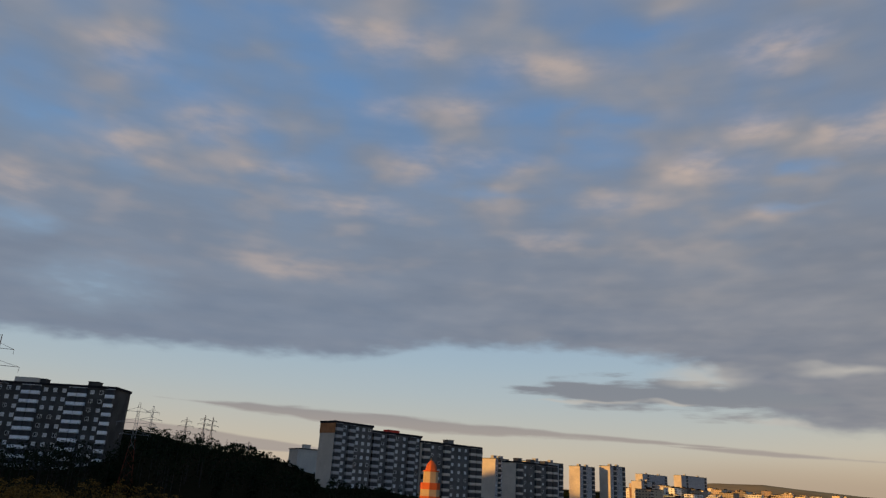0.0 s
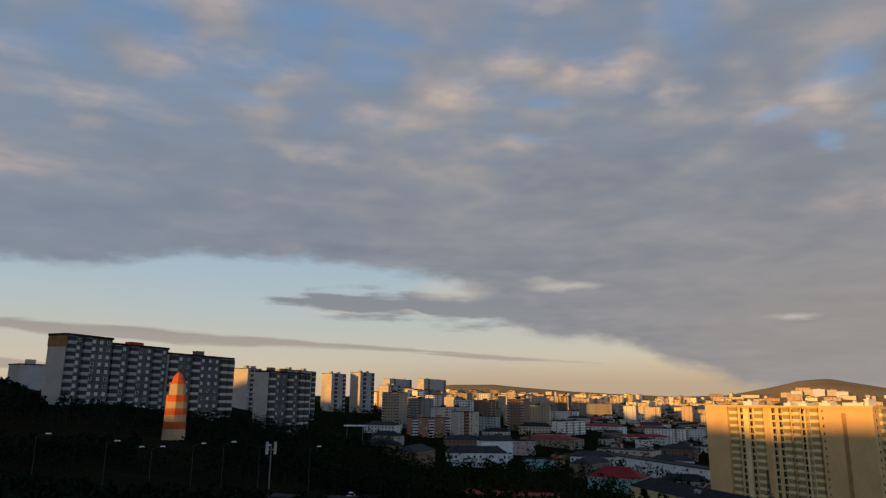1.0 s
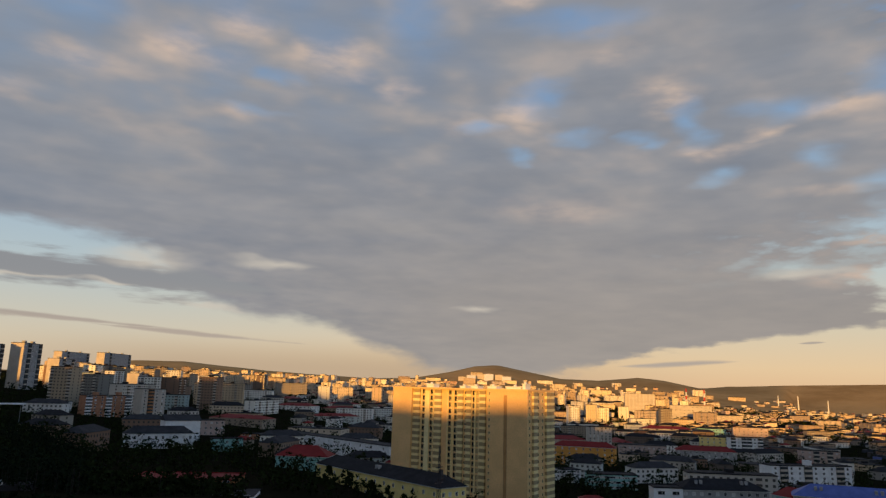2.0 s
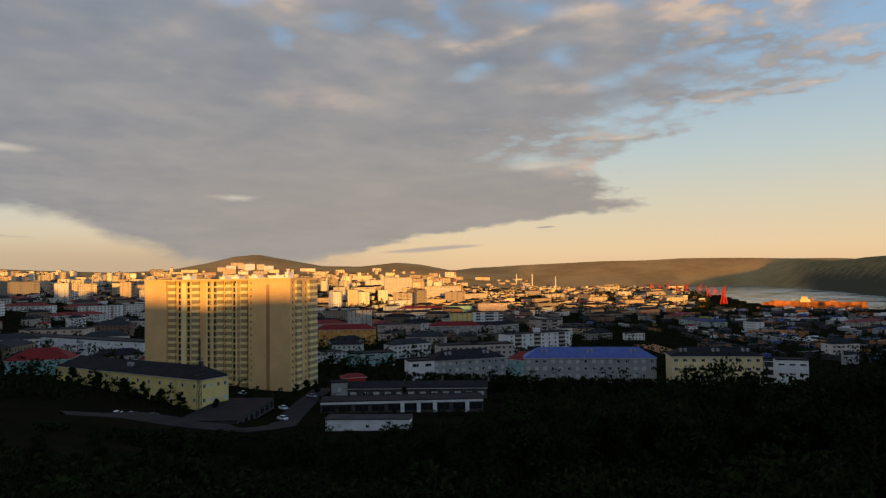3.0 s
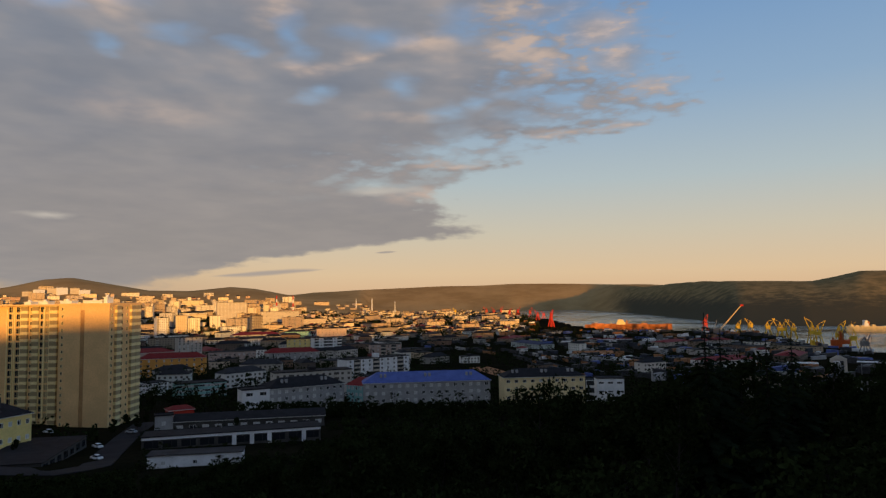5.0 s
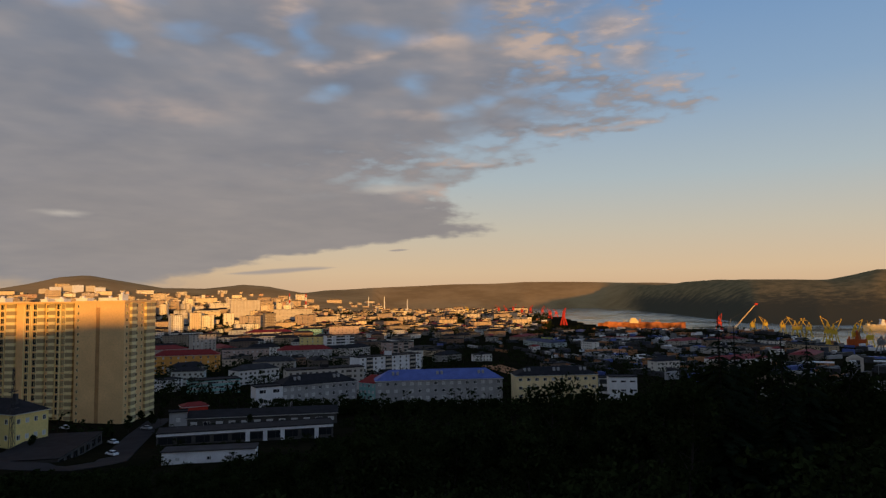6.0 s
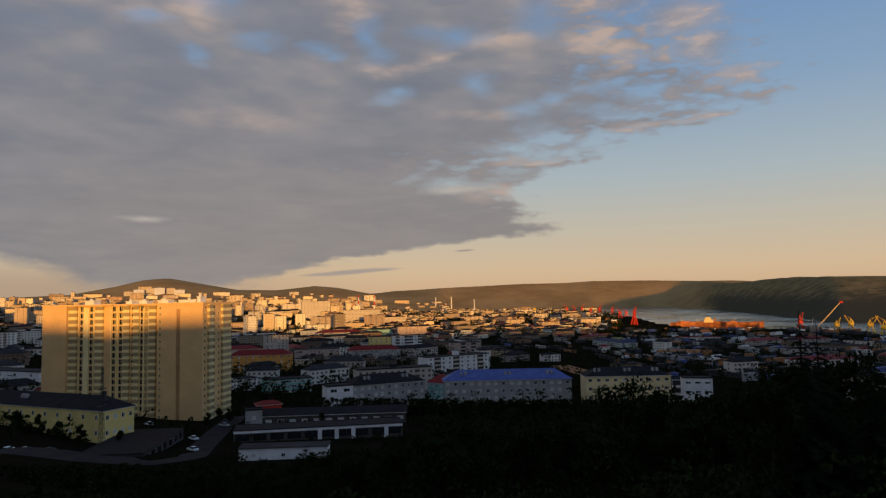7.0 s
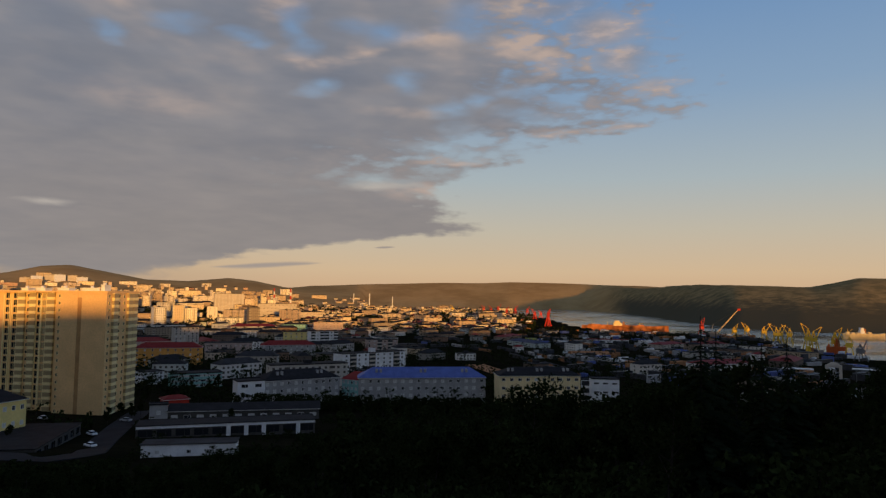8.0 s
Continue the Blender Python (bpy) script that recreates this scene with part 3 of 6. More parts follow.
def site(p1, p2):
    """The frame of a facade from its left to its right end, as seen from the hill: pose, length and base height."""
    a, b = corner(p1), corner(p2)
    turn = math.degrees(math.atan2(b.y - a.y, b.x - a.x))
    return a, turn, (b - a).length


def building(name, p1, p2, top, depth, floors, cols, wall, label, roof="flat", roof_mat=None, roof_h=3.0, win=(1.5, 1.5), frames=None, glass=None,
             balconies=(), balcony_mat=None, side="", side_cols=0, blank=0.0, tall=2.8, base=None, group="", lit=0.25, band=None, huts=0, sub=1.0, seed=1, parapet=0.5,
             side_balconies=(), category="building", lift=0, gable=None):
    """p1, p2: (bearing, distance) of the facade's ends; top: elevation in degrees of the wall's top at p1."""
    rnd = random.Random(seed * 17 + floors)
    frames, glass, roof_mat, balcony_mat = frames or TRIM, glass or GLASS, roof_mat or ROOF_DARK, balcony_mat or TRIM
    a, turn, w = site(p1, p2)
    zt = EYE + p1[1] * math.tan(radians(top))
    mid = Matrix.Translation(a) @ pose(0, 0, 0, 0, 0, turn)
    z0 = min(ground(*(mid @ Vector(q))[:2]) for q in ((0, 0, 0), (w, 0, 0), (0, depth, 0), (w, depth, 0))) if base is None else base
    h = zt - z0
    root = new(name)
    root.matrix_basis = pose(a.x, a.y, z0, 0, 0, turn)
    for k in range(max(1, int(w // 14)) + 1):
        q = mid @ Vector((w * k / max(1, int(w // 14)), depth / 2, 0))
        HELD.append((q.x, q.y, max(depth, 14)))
    tagged(root, label, category, group)
    body = Shape().box(0, 0, -sub, w, depth, h)
    body.box(-0.12, -0.12, -sub, w + 0.12, depth + 0.12, 0.7)
    wall_ob = part("wall", body.mesh("wall", wall), root)
    # pale gable facing: own tone plus sunward sky glow put into the colour
    if gable:
        part("gable_wall", Shape().box(-0.16, 0.02, -sub, 0.0, depth - 0.02, h - 0.02).mesh("gable_wall", gable), root, "pale blank gable wall, tinted for sunward sky glow")
    if band:
        part("wall_band", Shape().box(-0.3, -0.1, h - band[0], band[1], depth + 0.1, h - 0.05).mesh("wall_band", band[2]), root, "rust-brown band at the top")
    if roof == "flat":
        t = 0.35
        s = Shape().box(-t, -t, h, w + t, depth + t, h + 0.16)
        if parapet:
            s.box(-t, -t, h + 0.16, w + t, -t + 0.3, h + parapet).box(-t, depth + t - 0.3, h + 0.16, w + t, depth + t, h + parapet)
            s.box(-t, -t + 0.3, h + 0.16, -t + 0.3, depth + t - 0.3, h + parapet).box(w + t - 0.3, -t + 0.3, h + 0.16, w + t, depth + t - 0.3, h + parapet)
        part("roof", s.mesh("roof", roof_mat), root)
    else:
        s = Shape().hip(0, 0, h, w, depth, roof_h, min(depth * 0.55, w * 0.3), 0.6, gable=(roof == "gable"))
        s.box(-0.5, -0.5, h - 0.25, w + 0.5, depth + 0.5, h - 0.01, 1)
        part("roof", s.mesh("roof", roof_mat, TRIM), root)
    for i in range(huts):
        x = w * (i + 0.5) / huts + rnd.uniform(-1, 1)
        hh, zz = (2.6, h + 0.16) if roof == "flat" else (1.6, h + roof_h * 0.62)
        ww = 4.0 if roof == "flat" else 1.1
        if roof == "flat":
            s = Shape().box(x - ww / 2, depth * 0.3, zz, x + ww / 2, depth * 0.3 + ww * 0.9, zz + hh)
            s.box(x - ww / 2 - 0.2, depth * 0.3 - 0.2, zz + hh, x + ww / 2 + 0.2, depth * 0.3 + ww * 0.9 + 0.2, zz + hh + 0.2)
            part("stair_head", s.mesh("stair_head", wall), root)
        else:
            s = Shape().box(x - 1.6, depth * 0.22, zz - 1.4, x - 0.5, depth * 0.22 + 1.2, zz + 1.0).box(x + 0.5, depth * 0.22, zz - 1.4, x + 1.6, depth * 0.22 + 1.2, zz + 1.0)
            part("chimney", s.mesh("chimney", GREYW), root)
    pitch_x = (w - blank) / max(cols, 1)
    fh = (h - lift) / floors
    for f in range(floors):
        z = lift + f * fh
        for c in range(cols):
            x = blank + (c + 0.5) * pitch_x
            if c in balconies:
                part("balcony", balcony_mesh(min(pitch_x * 0.92, 5.5), fh, balcony_mat), wall_ob, place=pose(x, 0, z))
                continue
            g = CURTAIN if rnd.random() < lit else glass
            part("window", window_mesh(win[0], win[1], g, frames), wall_ob, place=pose(x, -0.03, z + fh * 0.52))
        for c in range(side_cols):
            yy = (c + 0.5) * depth / side_cols
            g = CURTAIN if rnd.random() < lit else glass
            place = pose(w + 0.03, yy, z + fh * 0.52, 0, 0, 90) if side == "right" else pose(-0.03, yy, z + fh * 0.52, 0, 0, -90)
            if c in side_balconies:
                place = pose(w if side == "right" else 0, yy, z, 0, 0, 90 if side == "right" else -90)
                part("balcony", balcony_mesh(min(depth / side_cols * 0.9, 4.5), fh, balcony_mat), wall_ob, place=place)
            else:
                part("window", window_mesh(win[0], win[1], g, frames), wall_ob, place=place)
    return root, w, h


# ---------------------------------------------------------------- the tall buff tower
def tower():
    a, turn, w = site((39.35, 366), (50.35, 322))
    z0, h, floors = 18.6, 51.0, 17
    fh, d = h / floors, 27.0
    root = tagged(new("apartment_tower"), "tall buff and pale yellow brick apartment tower, seventeen storeys", "apartment tower")
    root.matrix_basis = pose(a.x, a.y, z0, 0, 0, turn)
    n0 = w - 21.5                       # the wing stands proud to the right of this
    main = part("wall", Shape().box(0, 4.0, -2, n0, d - 3, h).box(-0.15, 3.85, -2, n0, d - 3, 2.6).mesh("wall", BUFF), root)
    s = Shape().box(n0, 0, -2, w, d, h).box(n0 + 8.6, -0.35, -2, n0 + 9.2, 0, h - 1)
    wing = part("wing_wall", s.mesh("wing_wall", BUFF), root, "plain buff brick end wing")
    left = part("end_wall", Shape().box(-0.6, 1.5, -2, 11.5, 4.0, h).mesh("end_wall", BUFF), root, "plain buff brick end wall")
    part("roof", Shape().box(-0.9, 1.2, h, n0 + 0.2, d - 2.6, h + 0.7).box(n0 + 0.2, -0.4, h, w + 0.4, d + 0.4, h + 0.9).mesh("roof", BUFF), root)
    for x, ww, hh in ((19, 4.5, 1.6), (39, 3, 0.9), (46, 4, 1.0), (56, 5, 1.1), (68, 8, 1.2), (73.5, 1.6, 2.6)):
        s = Shape().box(x - ww / 2, 7, h + 0.7, x + ww / 2, 12, h + 0.7 + hh).box(x - ww / 2 - 0.3, 6.7, h + 0.7 + hh, x + ww / 2 + 0.3, 12.3, h + 1.0 + hh)
        s.box(x - 0.5, 8, h + 1.0 + hh, x + 0.5, 9, h + 1.8 + hh)
        part("stair_head", s.mesh("stair_head", WHITEWASH), root, "white stair head")
    # bays along the long front: share of the length, kind, width
    bays = ((0.168, "w", 0), (0.228, "b", 0.085), (0.305, "s", 0), (0.39, "s", 0), (0.465, "b", 0.07), (0.587, "s", 0), (0.645, "s", 0), (0.70, "b", 0.055),
            (0.745, "w", 0), (0.785, "b", 0.05), (0.828, "s", 0), (0.865, "l", 0), (0.922, "b", 0.06), (0.975, "w", 0))
    part("pier", Shape().box(0.325 * n0, 3.3, -1, 0.372 * n0, 4.0, h - 1.0).mesh("pier", BUFF_PALE), root)
    for u, k, share in bays:
        c = u * n0
        if k in "sl":
            for o in (-1.35, 1.1):
                part("pier", Shape().box(c + o, 3.4, -1, c + o + 0.3, 4.0, h - 1.2).mesh("pier", BUFF_PALE), root)
        for f in range(floors):
            z = f * fh
            if k == "b":
                part("balcony", balcony_mesh(share * n0, fh, BUFF_PALE, BAY_GLASS), main, place=pose(c, 4.0, z))
            elif k == "w":
                part("window", window_mesh(1.2, 1.4, GLASS, BUFF_PALE), main, place=pose(c, 3.97, z + 1.6))
            else:
                part("stair_window", window_mesh(1.7, fh * 0.80, GLASS if k == "s" else BAY_GLASS, BUFF_PALE), main, place=pose(c, 3.97, z + 1.5))
    # upright shadow on the wing, laid on as a thin brown strip
    part("brick_seam", Shape().box(n0 + 9.2, -0.10, -1.5, n0 + 10.8, -0.003, h - 2.0).mesh("brick_seam", WING_SHADE), wing, "brown strip painted as the wing's upright shadow")
    for f in range(floors):
        z = f * fh
        part("window", window_mesh(0.9, 1.3, GLASS, BUFF_PALE), wing, place=pose(n0 + 1.3, -0.03, z + 1.6))
        for c in range(6):
            y = 2.0 + c * (d - 3.0) / 5.6
            if c in (1, 4, 5):
                part("balcony", balcony_mesh(4.1, fh, BUFF_PALE, BAY_GLASS), wing, place=pose(w, y, z, 0, 0, 90))
            else:
                part("window", window_mesh(1.3, 1.4, GLASS, BUFF_PALE), wing, place=pose(w + 0.03, y, z + 1.6, 0, 0, 90))


tower()

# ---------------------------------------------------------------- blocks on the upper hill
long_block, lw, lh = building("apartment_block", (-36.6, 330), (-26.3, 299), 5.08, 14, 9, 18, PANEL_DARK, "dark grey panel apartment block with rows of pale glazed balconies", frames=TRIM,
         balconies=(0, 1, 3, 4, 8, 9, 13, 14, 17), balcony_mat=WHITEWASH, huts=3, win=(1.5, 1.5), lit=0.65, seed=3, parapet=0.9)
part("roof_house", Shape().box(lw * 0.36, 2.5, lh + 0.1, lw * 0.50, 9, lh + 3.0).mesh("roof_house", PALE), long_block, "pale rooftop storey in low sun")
building("apartment_block", (-12.4, 420), (-10.7, 425), 2.3, 14, 7, 0, PALE, "pale plastered apartment block end among trees", huts=1)
def echelon(a0, a1, a2, r, turn=50.0):
    """Ends and depth of a block that shows its gable from bearing a0 to a1 and its front from a1 to a2, with the near corner at r."""
    c, d, n = Vector(at(a1, r)), Vector((math.cos(radians(turn)), math.sin(radians(turn)))), Vector((-math.sin(radians(turn)), math.cos(radians(turn))))
    def reach(v, az):
        t = math.tan(radians(az))
        return (t * c.y - c.x) / (v.x - t * v.y)
    w, depth = reach(d, a2), reach(n, a0)
    e = c + d * w
    return (a1, r), (a2, e.length), max(8.0, min(16.0, depth))


for (a0, a1, a2, r, turn), top, cols, bal, label, sd, band, huts in (
        ((-10.84, -9.69, -6.68, 306, 50), 4.49, 6, (0, 2), "grey panel apartment block with a pale blank gable", 4, (4.2, 0.1, RUST), 0),
        ((-7.5, -6.7, -2.72, 324, 46), 3.95, 7, (0, 2, 5), "grey panel apartment block, a step lower than its neighbour", 5, None, 0),
        ((-3.4, -2.62, 2.15, 343, 45), 3.38, 9, (0, 3, 7, 8), "grey panel apartment block with white balconies at its end", 6, None, 1)):
    p1, p2, depth = echelon(a0, a1, a2, r, turn)
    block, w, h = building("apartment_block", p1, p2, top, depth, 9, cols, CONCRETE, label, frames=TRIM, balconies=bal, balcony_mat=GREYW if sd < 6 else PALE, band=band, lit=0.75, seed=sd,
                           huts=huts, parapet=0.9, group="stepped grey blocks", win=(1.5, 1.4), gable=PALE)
    if sd == 5:
        part("lift_house", Shape().box(w * 0.40, 3, h + 0.16, w * 0.62, 7, h + 2.3).mesh("lift_house", RED_PAINT), block, "red painted lift house")
p1, p2, depth = echelon(3.86, 4.92, 8.12, 425)
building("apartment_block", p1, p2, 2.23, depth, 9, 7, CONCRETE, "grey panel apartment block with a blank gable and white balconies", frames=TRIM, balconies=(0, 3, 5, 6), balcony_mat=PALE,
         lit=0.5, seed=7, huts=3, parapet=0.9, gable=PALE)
for (a0, a1, a2, r), top, cols, sd in (((2.2, 3.3, 4.3, 640), 2.45, 5, 11), ((8.7, 9.9, 11.0, 900), 2.2, 5, 12), ((11.1, 12.2, 13.3, 930), 2.32, 5, 13), ((13.2, 14.5, 15.45, 1050), 1.32, 5, 14),
                                       ((13.6, 14.6, 16.4, 1500), 1.85, 7, 15), ((16.6, 17.4, 19.2, 1500), 1.88, 7, 16), ((18.95, 19.9, 20.55, 1000), 0.45, 4, 17), ((5.0, 6.3, 8.6, 640), 2.4, 6, 20)):
    p1, p2, depth = echelon(a0, a1, a2, r, 45)
    building("apartment_block", p1, p2, top, max(depth, 14), 9, cols, GREYW, "pale panel apartment block catching low sun on the hill", seed=sd, huts=2, lit=0.3,
             balconies=(1, cols - 1), balcony_mat=PALE, group="hill blocks", gable=PALE)
building("apartment_block", (16.5, 664), (19.55, 680), -1.25, 13, 7, 7, BRICK, "orange brick apartment block with white balcony fronts", balconies=(0, 3, 6), balcony_mat=TRIM, huts=2)
building("apartment_tower", (20.25, 640), (21.9, 650), -0.7, 14, 10, 4, PALE, "white apartment tower with dark red panels", balconies=(1,), balcony_mat=RUST, huts=1)

for k, (az, top) in enumerate(((44.7, 0.98), (45.5, 1.12), (46.25, 1.22), (46.95, 1.25), (47.7, 1.2), (48.4, 1.08))):
    building("apartment_block", (az, 3370 - 25 * (k % 2)), (az + 0.62, 3370), top, 14, 9, 0, WHITEWASH if k % 2 else PALE, "pale apartment block in a row under the round hill", huts=1, group="row under the hill")
# ---------------------------------------------------------------- the lower town
building("school_building", (19.35, 477), (24.2, 482), -3.95, 12, 2, 10, WHITEWASH, "long white two-storey building with a grey hipped roof", roof="hip", roof_mat=ROOF_GREY, roof_h=4.5, huts=0, win=(1.5, 2.0))
building("hall", (22.1, 520), (24.6, 525), -3.0, 18, 2, 0, WHITEWASH, "white plastered hall with a gabled roof", roof="gable", roof_mat=ROOF_GREY, roof_h=4)
building("warehouse", (23.7, 960), (27.4, 965), -1.6, 18, 2, 6, WHITEWASH, "long white flat-roofed warehouse beyond trees", win=(3, 1.2))
building("small_house", (25.5, 470), (27.85, 472), -4.3, 10, 2, 3, TEALW, "pale green two-storey house with a flat roof")
building("long_hall", (30.05, 585), (39.3, 450), -3.62, 14, 2, 12, WHITEWASH, "long white two-storey works building", win=(1.4, 1.6), roof_mat=ROOF_GREY, base=25, sub=6)
building("red_roofed_house", (30.4, 372), (34.4, 365), -5.5, 16, 2, 4, TEALW, "pale green house under a red hipped metal roof", roof="hip", roof_mat=ROOF_RED, roof_h=5)
building("yellow_house", (33.6, 345), (43.45, 268), -6.05, 13, 2, 14, YELLOW, "long yellow plastered two-storey house with a dark hipped roof", roof="hip", roof_mat=ROOF_DARK,
         roof_h=4.2, side="right", side_cols=4, huts=1, win=(1.3, 1.6), base=23, sub=6)
building("garage_row", (19.4, 262), (28.9, 252), -8.2, 16, 1, 9, WHITEWASH, "low white garage row with dark doors", win=(3.2, 2.2), lit=0.0, roof_mat=ROOF_GREY, parapet=0.3)
building("garage_row", (46.2, 236), (49.0, 276), -11.05, 20, 1, 7, DARKW, "long low garage row with a dark felt roof and open doors", win=(3.6, 2.4), frames=DARKW, lit=0.0, roof_mat=ROOF_DARK, parapet=0.0)
building("long_shed", (54.9, 300), (66.4, 296), -9.0, 14, 1, 12, DARKW, "low dark grey shed with a row of wide windows", win=(2.6, 1.4), roof="gable", roof_h=2.2, lit=0.5)
garage, gw, gh = building("garage_row", (52.7, 262), (66.1, 262), -10.0, 12, 1, 10, DARKW, "low dark garage with open dark bays under a white fascia", win=(4.9, 2.5), frames=DARKW, lit=0.0, parapet=0.3)
part("fascia", Shape().box(0, -0.14, gh - 0.95, gw, -0.01, gh + 0.25).mesh("fascia", WHITEWASH), garage, "white painted fascia board")
for k in (5, 6, 7, 9):
    part("pier", Shape().box(gw * k / 10 - 0.75, -0.14, 0.0, gw * k / 10 + 0.75, -0.01, gh - 0.96).mesh("pier", WHITEWASH), garage, "white painted pier")
building("wall_block", (53.1, 210), (60.0, 206), -11.35, 7, 1, 3, WHITEWASH, "low white storage building among trees", roof_mat=ROOF_GREY, parapet=0.2, win=(1.2, 1.0))
building("ochre_house", (52.3, 575), (57.2, 570), -4.2, 14, 4, 9, OCHRE, "ochre four-storey house with a dark red roof", roof="hip", roof_mat=ROOF_RED, roof_h=4, win=(1.3, 1.7))
building("office_tower", (55.15, 800), (56.95, 805), -2.68, 16, 9, 6, PALE, "pale office tower with tall white piers", win=(1.6, 1.9))
building("hotel_block", (58.0, 1750), (60.28, 1755), 0.0, 20, 16, 9, PALE, "large plain pale hotel block in sunlight", win=(2.0, 1.4), glass=CURTAIN)
building("office_block", (61.36, 1700), (64.4, 1705), -0.78, 20, 5, 10, PALE, "long pale office block in sunlight", win=(2.4, 1.6))
building("red_roofed_house", (61.7, 650), (66.0, 655), -4.1, 14, 4, 10, GREYW, "grey house under a long dark red roof", roof="hip", roof_mat=ROOF_RED, roof_h=4)
building("red_roofed_hall", (59.3, 1180), (63.0, 1200), -2.62, 24, 2, 12, PALE, "long pale hall under a dark red roof", roof="hip", roof_mat=ROOF_RED, roof_h=4)
building("turquoise_hall", (63.3, 1190), (65.3, 1195), -2.45, 20, 3, 8, TEALW, "plain turquoise hall with a flat roof", win=(2.0, 1.4))
building("red_roofed_hall", (51.6, 680), (55.0, 690), -3.75, 20, 2, 10, PINK, "low pinkish hall under a red roof", roof="hip", roof_mat=ROOF_RED, roof_h=3.5)
building("grey_hall", (57.4, 720), (61.0, 720), -3.9, 18, 2, 10, PINK, "long dull brown hall with a pale roof edge", roof_mat=ROOF_GREY)
building("pink_house", (65.8, 1100), (68.2, 1105), -2.25, 16, 5, 8, PINK, "pinkish plastered office house")
building("white_block", (65.6, 800), (67.8, 810), -3.0, 14, 6, 6, WHITEWASH, "white apartment block with stacked balconies", balconies=(0, 2, 3, 5), balcony_mat=TRIM)
building("yellow_block", (63.4, 830), (65.5, 830), -3.05, 14, 5, 5, YELLOW, "dull yellow block with a flat roof")
building("brown_block", (70.15, 740), (72.7, 745), -3.65, 14, 4, 6, PINK, "pale brown four-storey block", balconies=(2, 4), balcony_mat=PALE)
building("pink_block", (68.25, 480), (73.3, 510), -4.85, 13, 5, 10, WHITEWASH, "pinkish white apartment block with balconies", balconies=(1, 4, 8), balcony_mat=PALE, huts=1)
building("grey_house", (62.0, 330), (68.0, 345), -6.95, 15, 4, 11, GREYW, "grey three-storey house with a dark hipped roof", roof="hip", roof_mat=ROOF_DARK, roof_h=4.2, huts=2, win=(1.5, 1.5), lit=0.5)
building("white_annex", (60.0, 325), (62.1, 328), -6.95, 10, 3, 2, WHITEWASH, "white annex with wide dark windows", win=(3, 1.6))
building("turquoise_house", (68.2, 352), (69.5, 345), -6.8, 13, 4, 4, TEALW, "turquoise house end with white window rows", win=(1.3, 1.4), lit=0.6, roof="hip", roof_mat=ROOF_RED, roof_h=3.5)
building("blue_roofed_house", (69.55, 338), (80.0, 345), -6.75, 14, 4, 16, GREYW, "grey apartment house with a blue metal roof and chimneys", roof="hip", roof_mat=ROOF_BLUE, roof_h=4.6, huts=3, win=(1.6, 1.5), lit=0.5)
building("yellow_apartment_house", (81.15, 335), (87.7, 345), -6.45, 14, 4, 10, CREAM, "cream yellow apartment house with a dark brown roof", roof="hip", roof_mat=ROOF_DARK, roof_h=3.6, huts=3, win=(1.7, 1.4), lit=0.05)
building("white_block", (53.1, 440), (54.5, 445), -6.05, 12, 4, 4, WHITEWASH, "white apartment house with dark balcony bays", balconies=(1, 2), balcony_mat=TRIM)
building("turquoise_hall", (55.1, 420), (58.8, 425), -6.25, 14, 3, 9, TEALW, "turquoise and white hall with window bands", win=(3.2, 1.2), frames=TRIM, lit=0.6)
building("kiosk", (54.6, 318), (56.4, 320), -8.15, 8, 1, 2, RED_PAINT, "small red-roofed shop pavilion", roof="hip", roof_mat=ROOF_RED, roof_h=1.5)
building("hut", (53.6, 300), (54.9, 300), -8.5, 6, 1, 1, GREYW, "small grey brick hut with one window")
building("brown_hall", (78.3, 560), (81.3, 480), -5.75, 16, 2, 8, RUST, "long dull brown hall with a flat roof", win=(2.0, 1.0))
building("yellow_green_block", (83.35, 1000), (84.15, 1002), -3.33, 12, 4, 3, mat("lime_render", (0.50, 0.56, 0.10)), "bright yellow-green block in the port quarter")
building("rust_shed", (87.1, 760), (90.1, 770), -4.6, 24, 1, 6, RUST, "low rust-brown shed with gabled roof", roof="gable", roof_mat=RUST, roof_h=3)
building("blue_shed", (91.2, 720), (95.5, 735), -5.05, 26, 1, 8, DULL_BLUE, "long dull blue shed", roof="gable", roof_mat=DULL_BLUE, roof_h=3.5)
building("white_depot", (88.2, 1060), (91.5, 1065), -3.35, 18, 1, 7, WHITEWASH, "low white port depot", roof_mat=ROOF_RED)
building("dark_red_hall", (20.0, 300), (27.5, 290), -7.1, 20, 1, 6, RUST, "dark red flat-roofed hall", roof_mat=ROOF_RED, win=(2.5, 1.6), lit=0)
building("brick_house", (27.6, 560), (30.6, 550), -3.9, 14, 2, 6, BRICK, "dark red brick house", roof_mat=ROOF_DARK)
building("pink_house", (24.4, 560), (26.4, 565), -2.95, 14, 3, 5, PINK, "pinkish plastered three-storey town house")
building("white_house", (88.6, 360), (90.75, 362), -6.5, 10, 3, 3, WHITEWASH, "white house with dark window bands", win=(2.6, 1.0), lit=0)
building("white_house", (87.75, 372), (88.6, 372), -6.6, 8, 3, 1, WHITEWASH, "white house with open balcony decks", balconies=(0,), balcony_mat=TRIM)


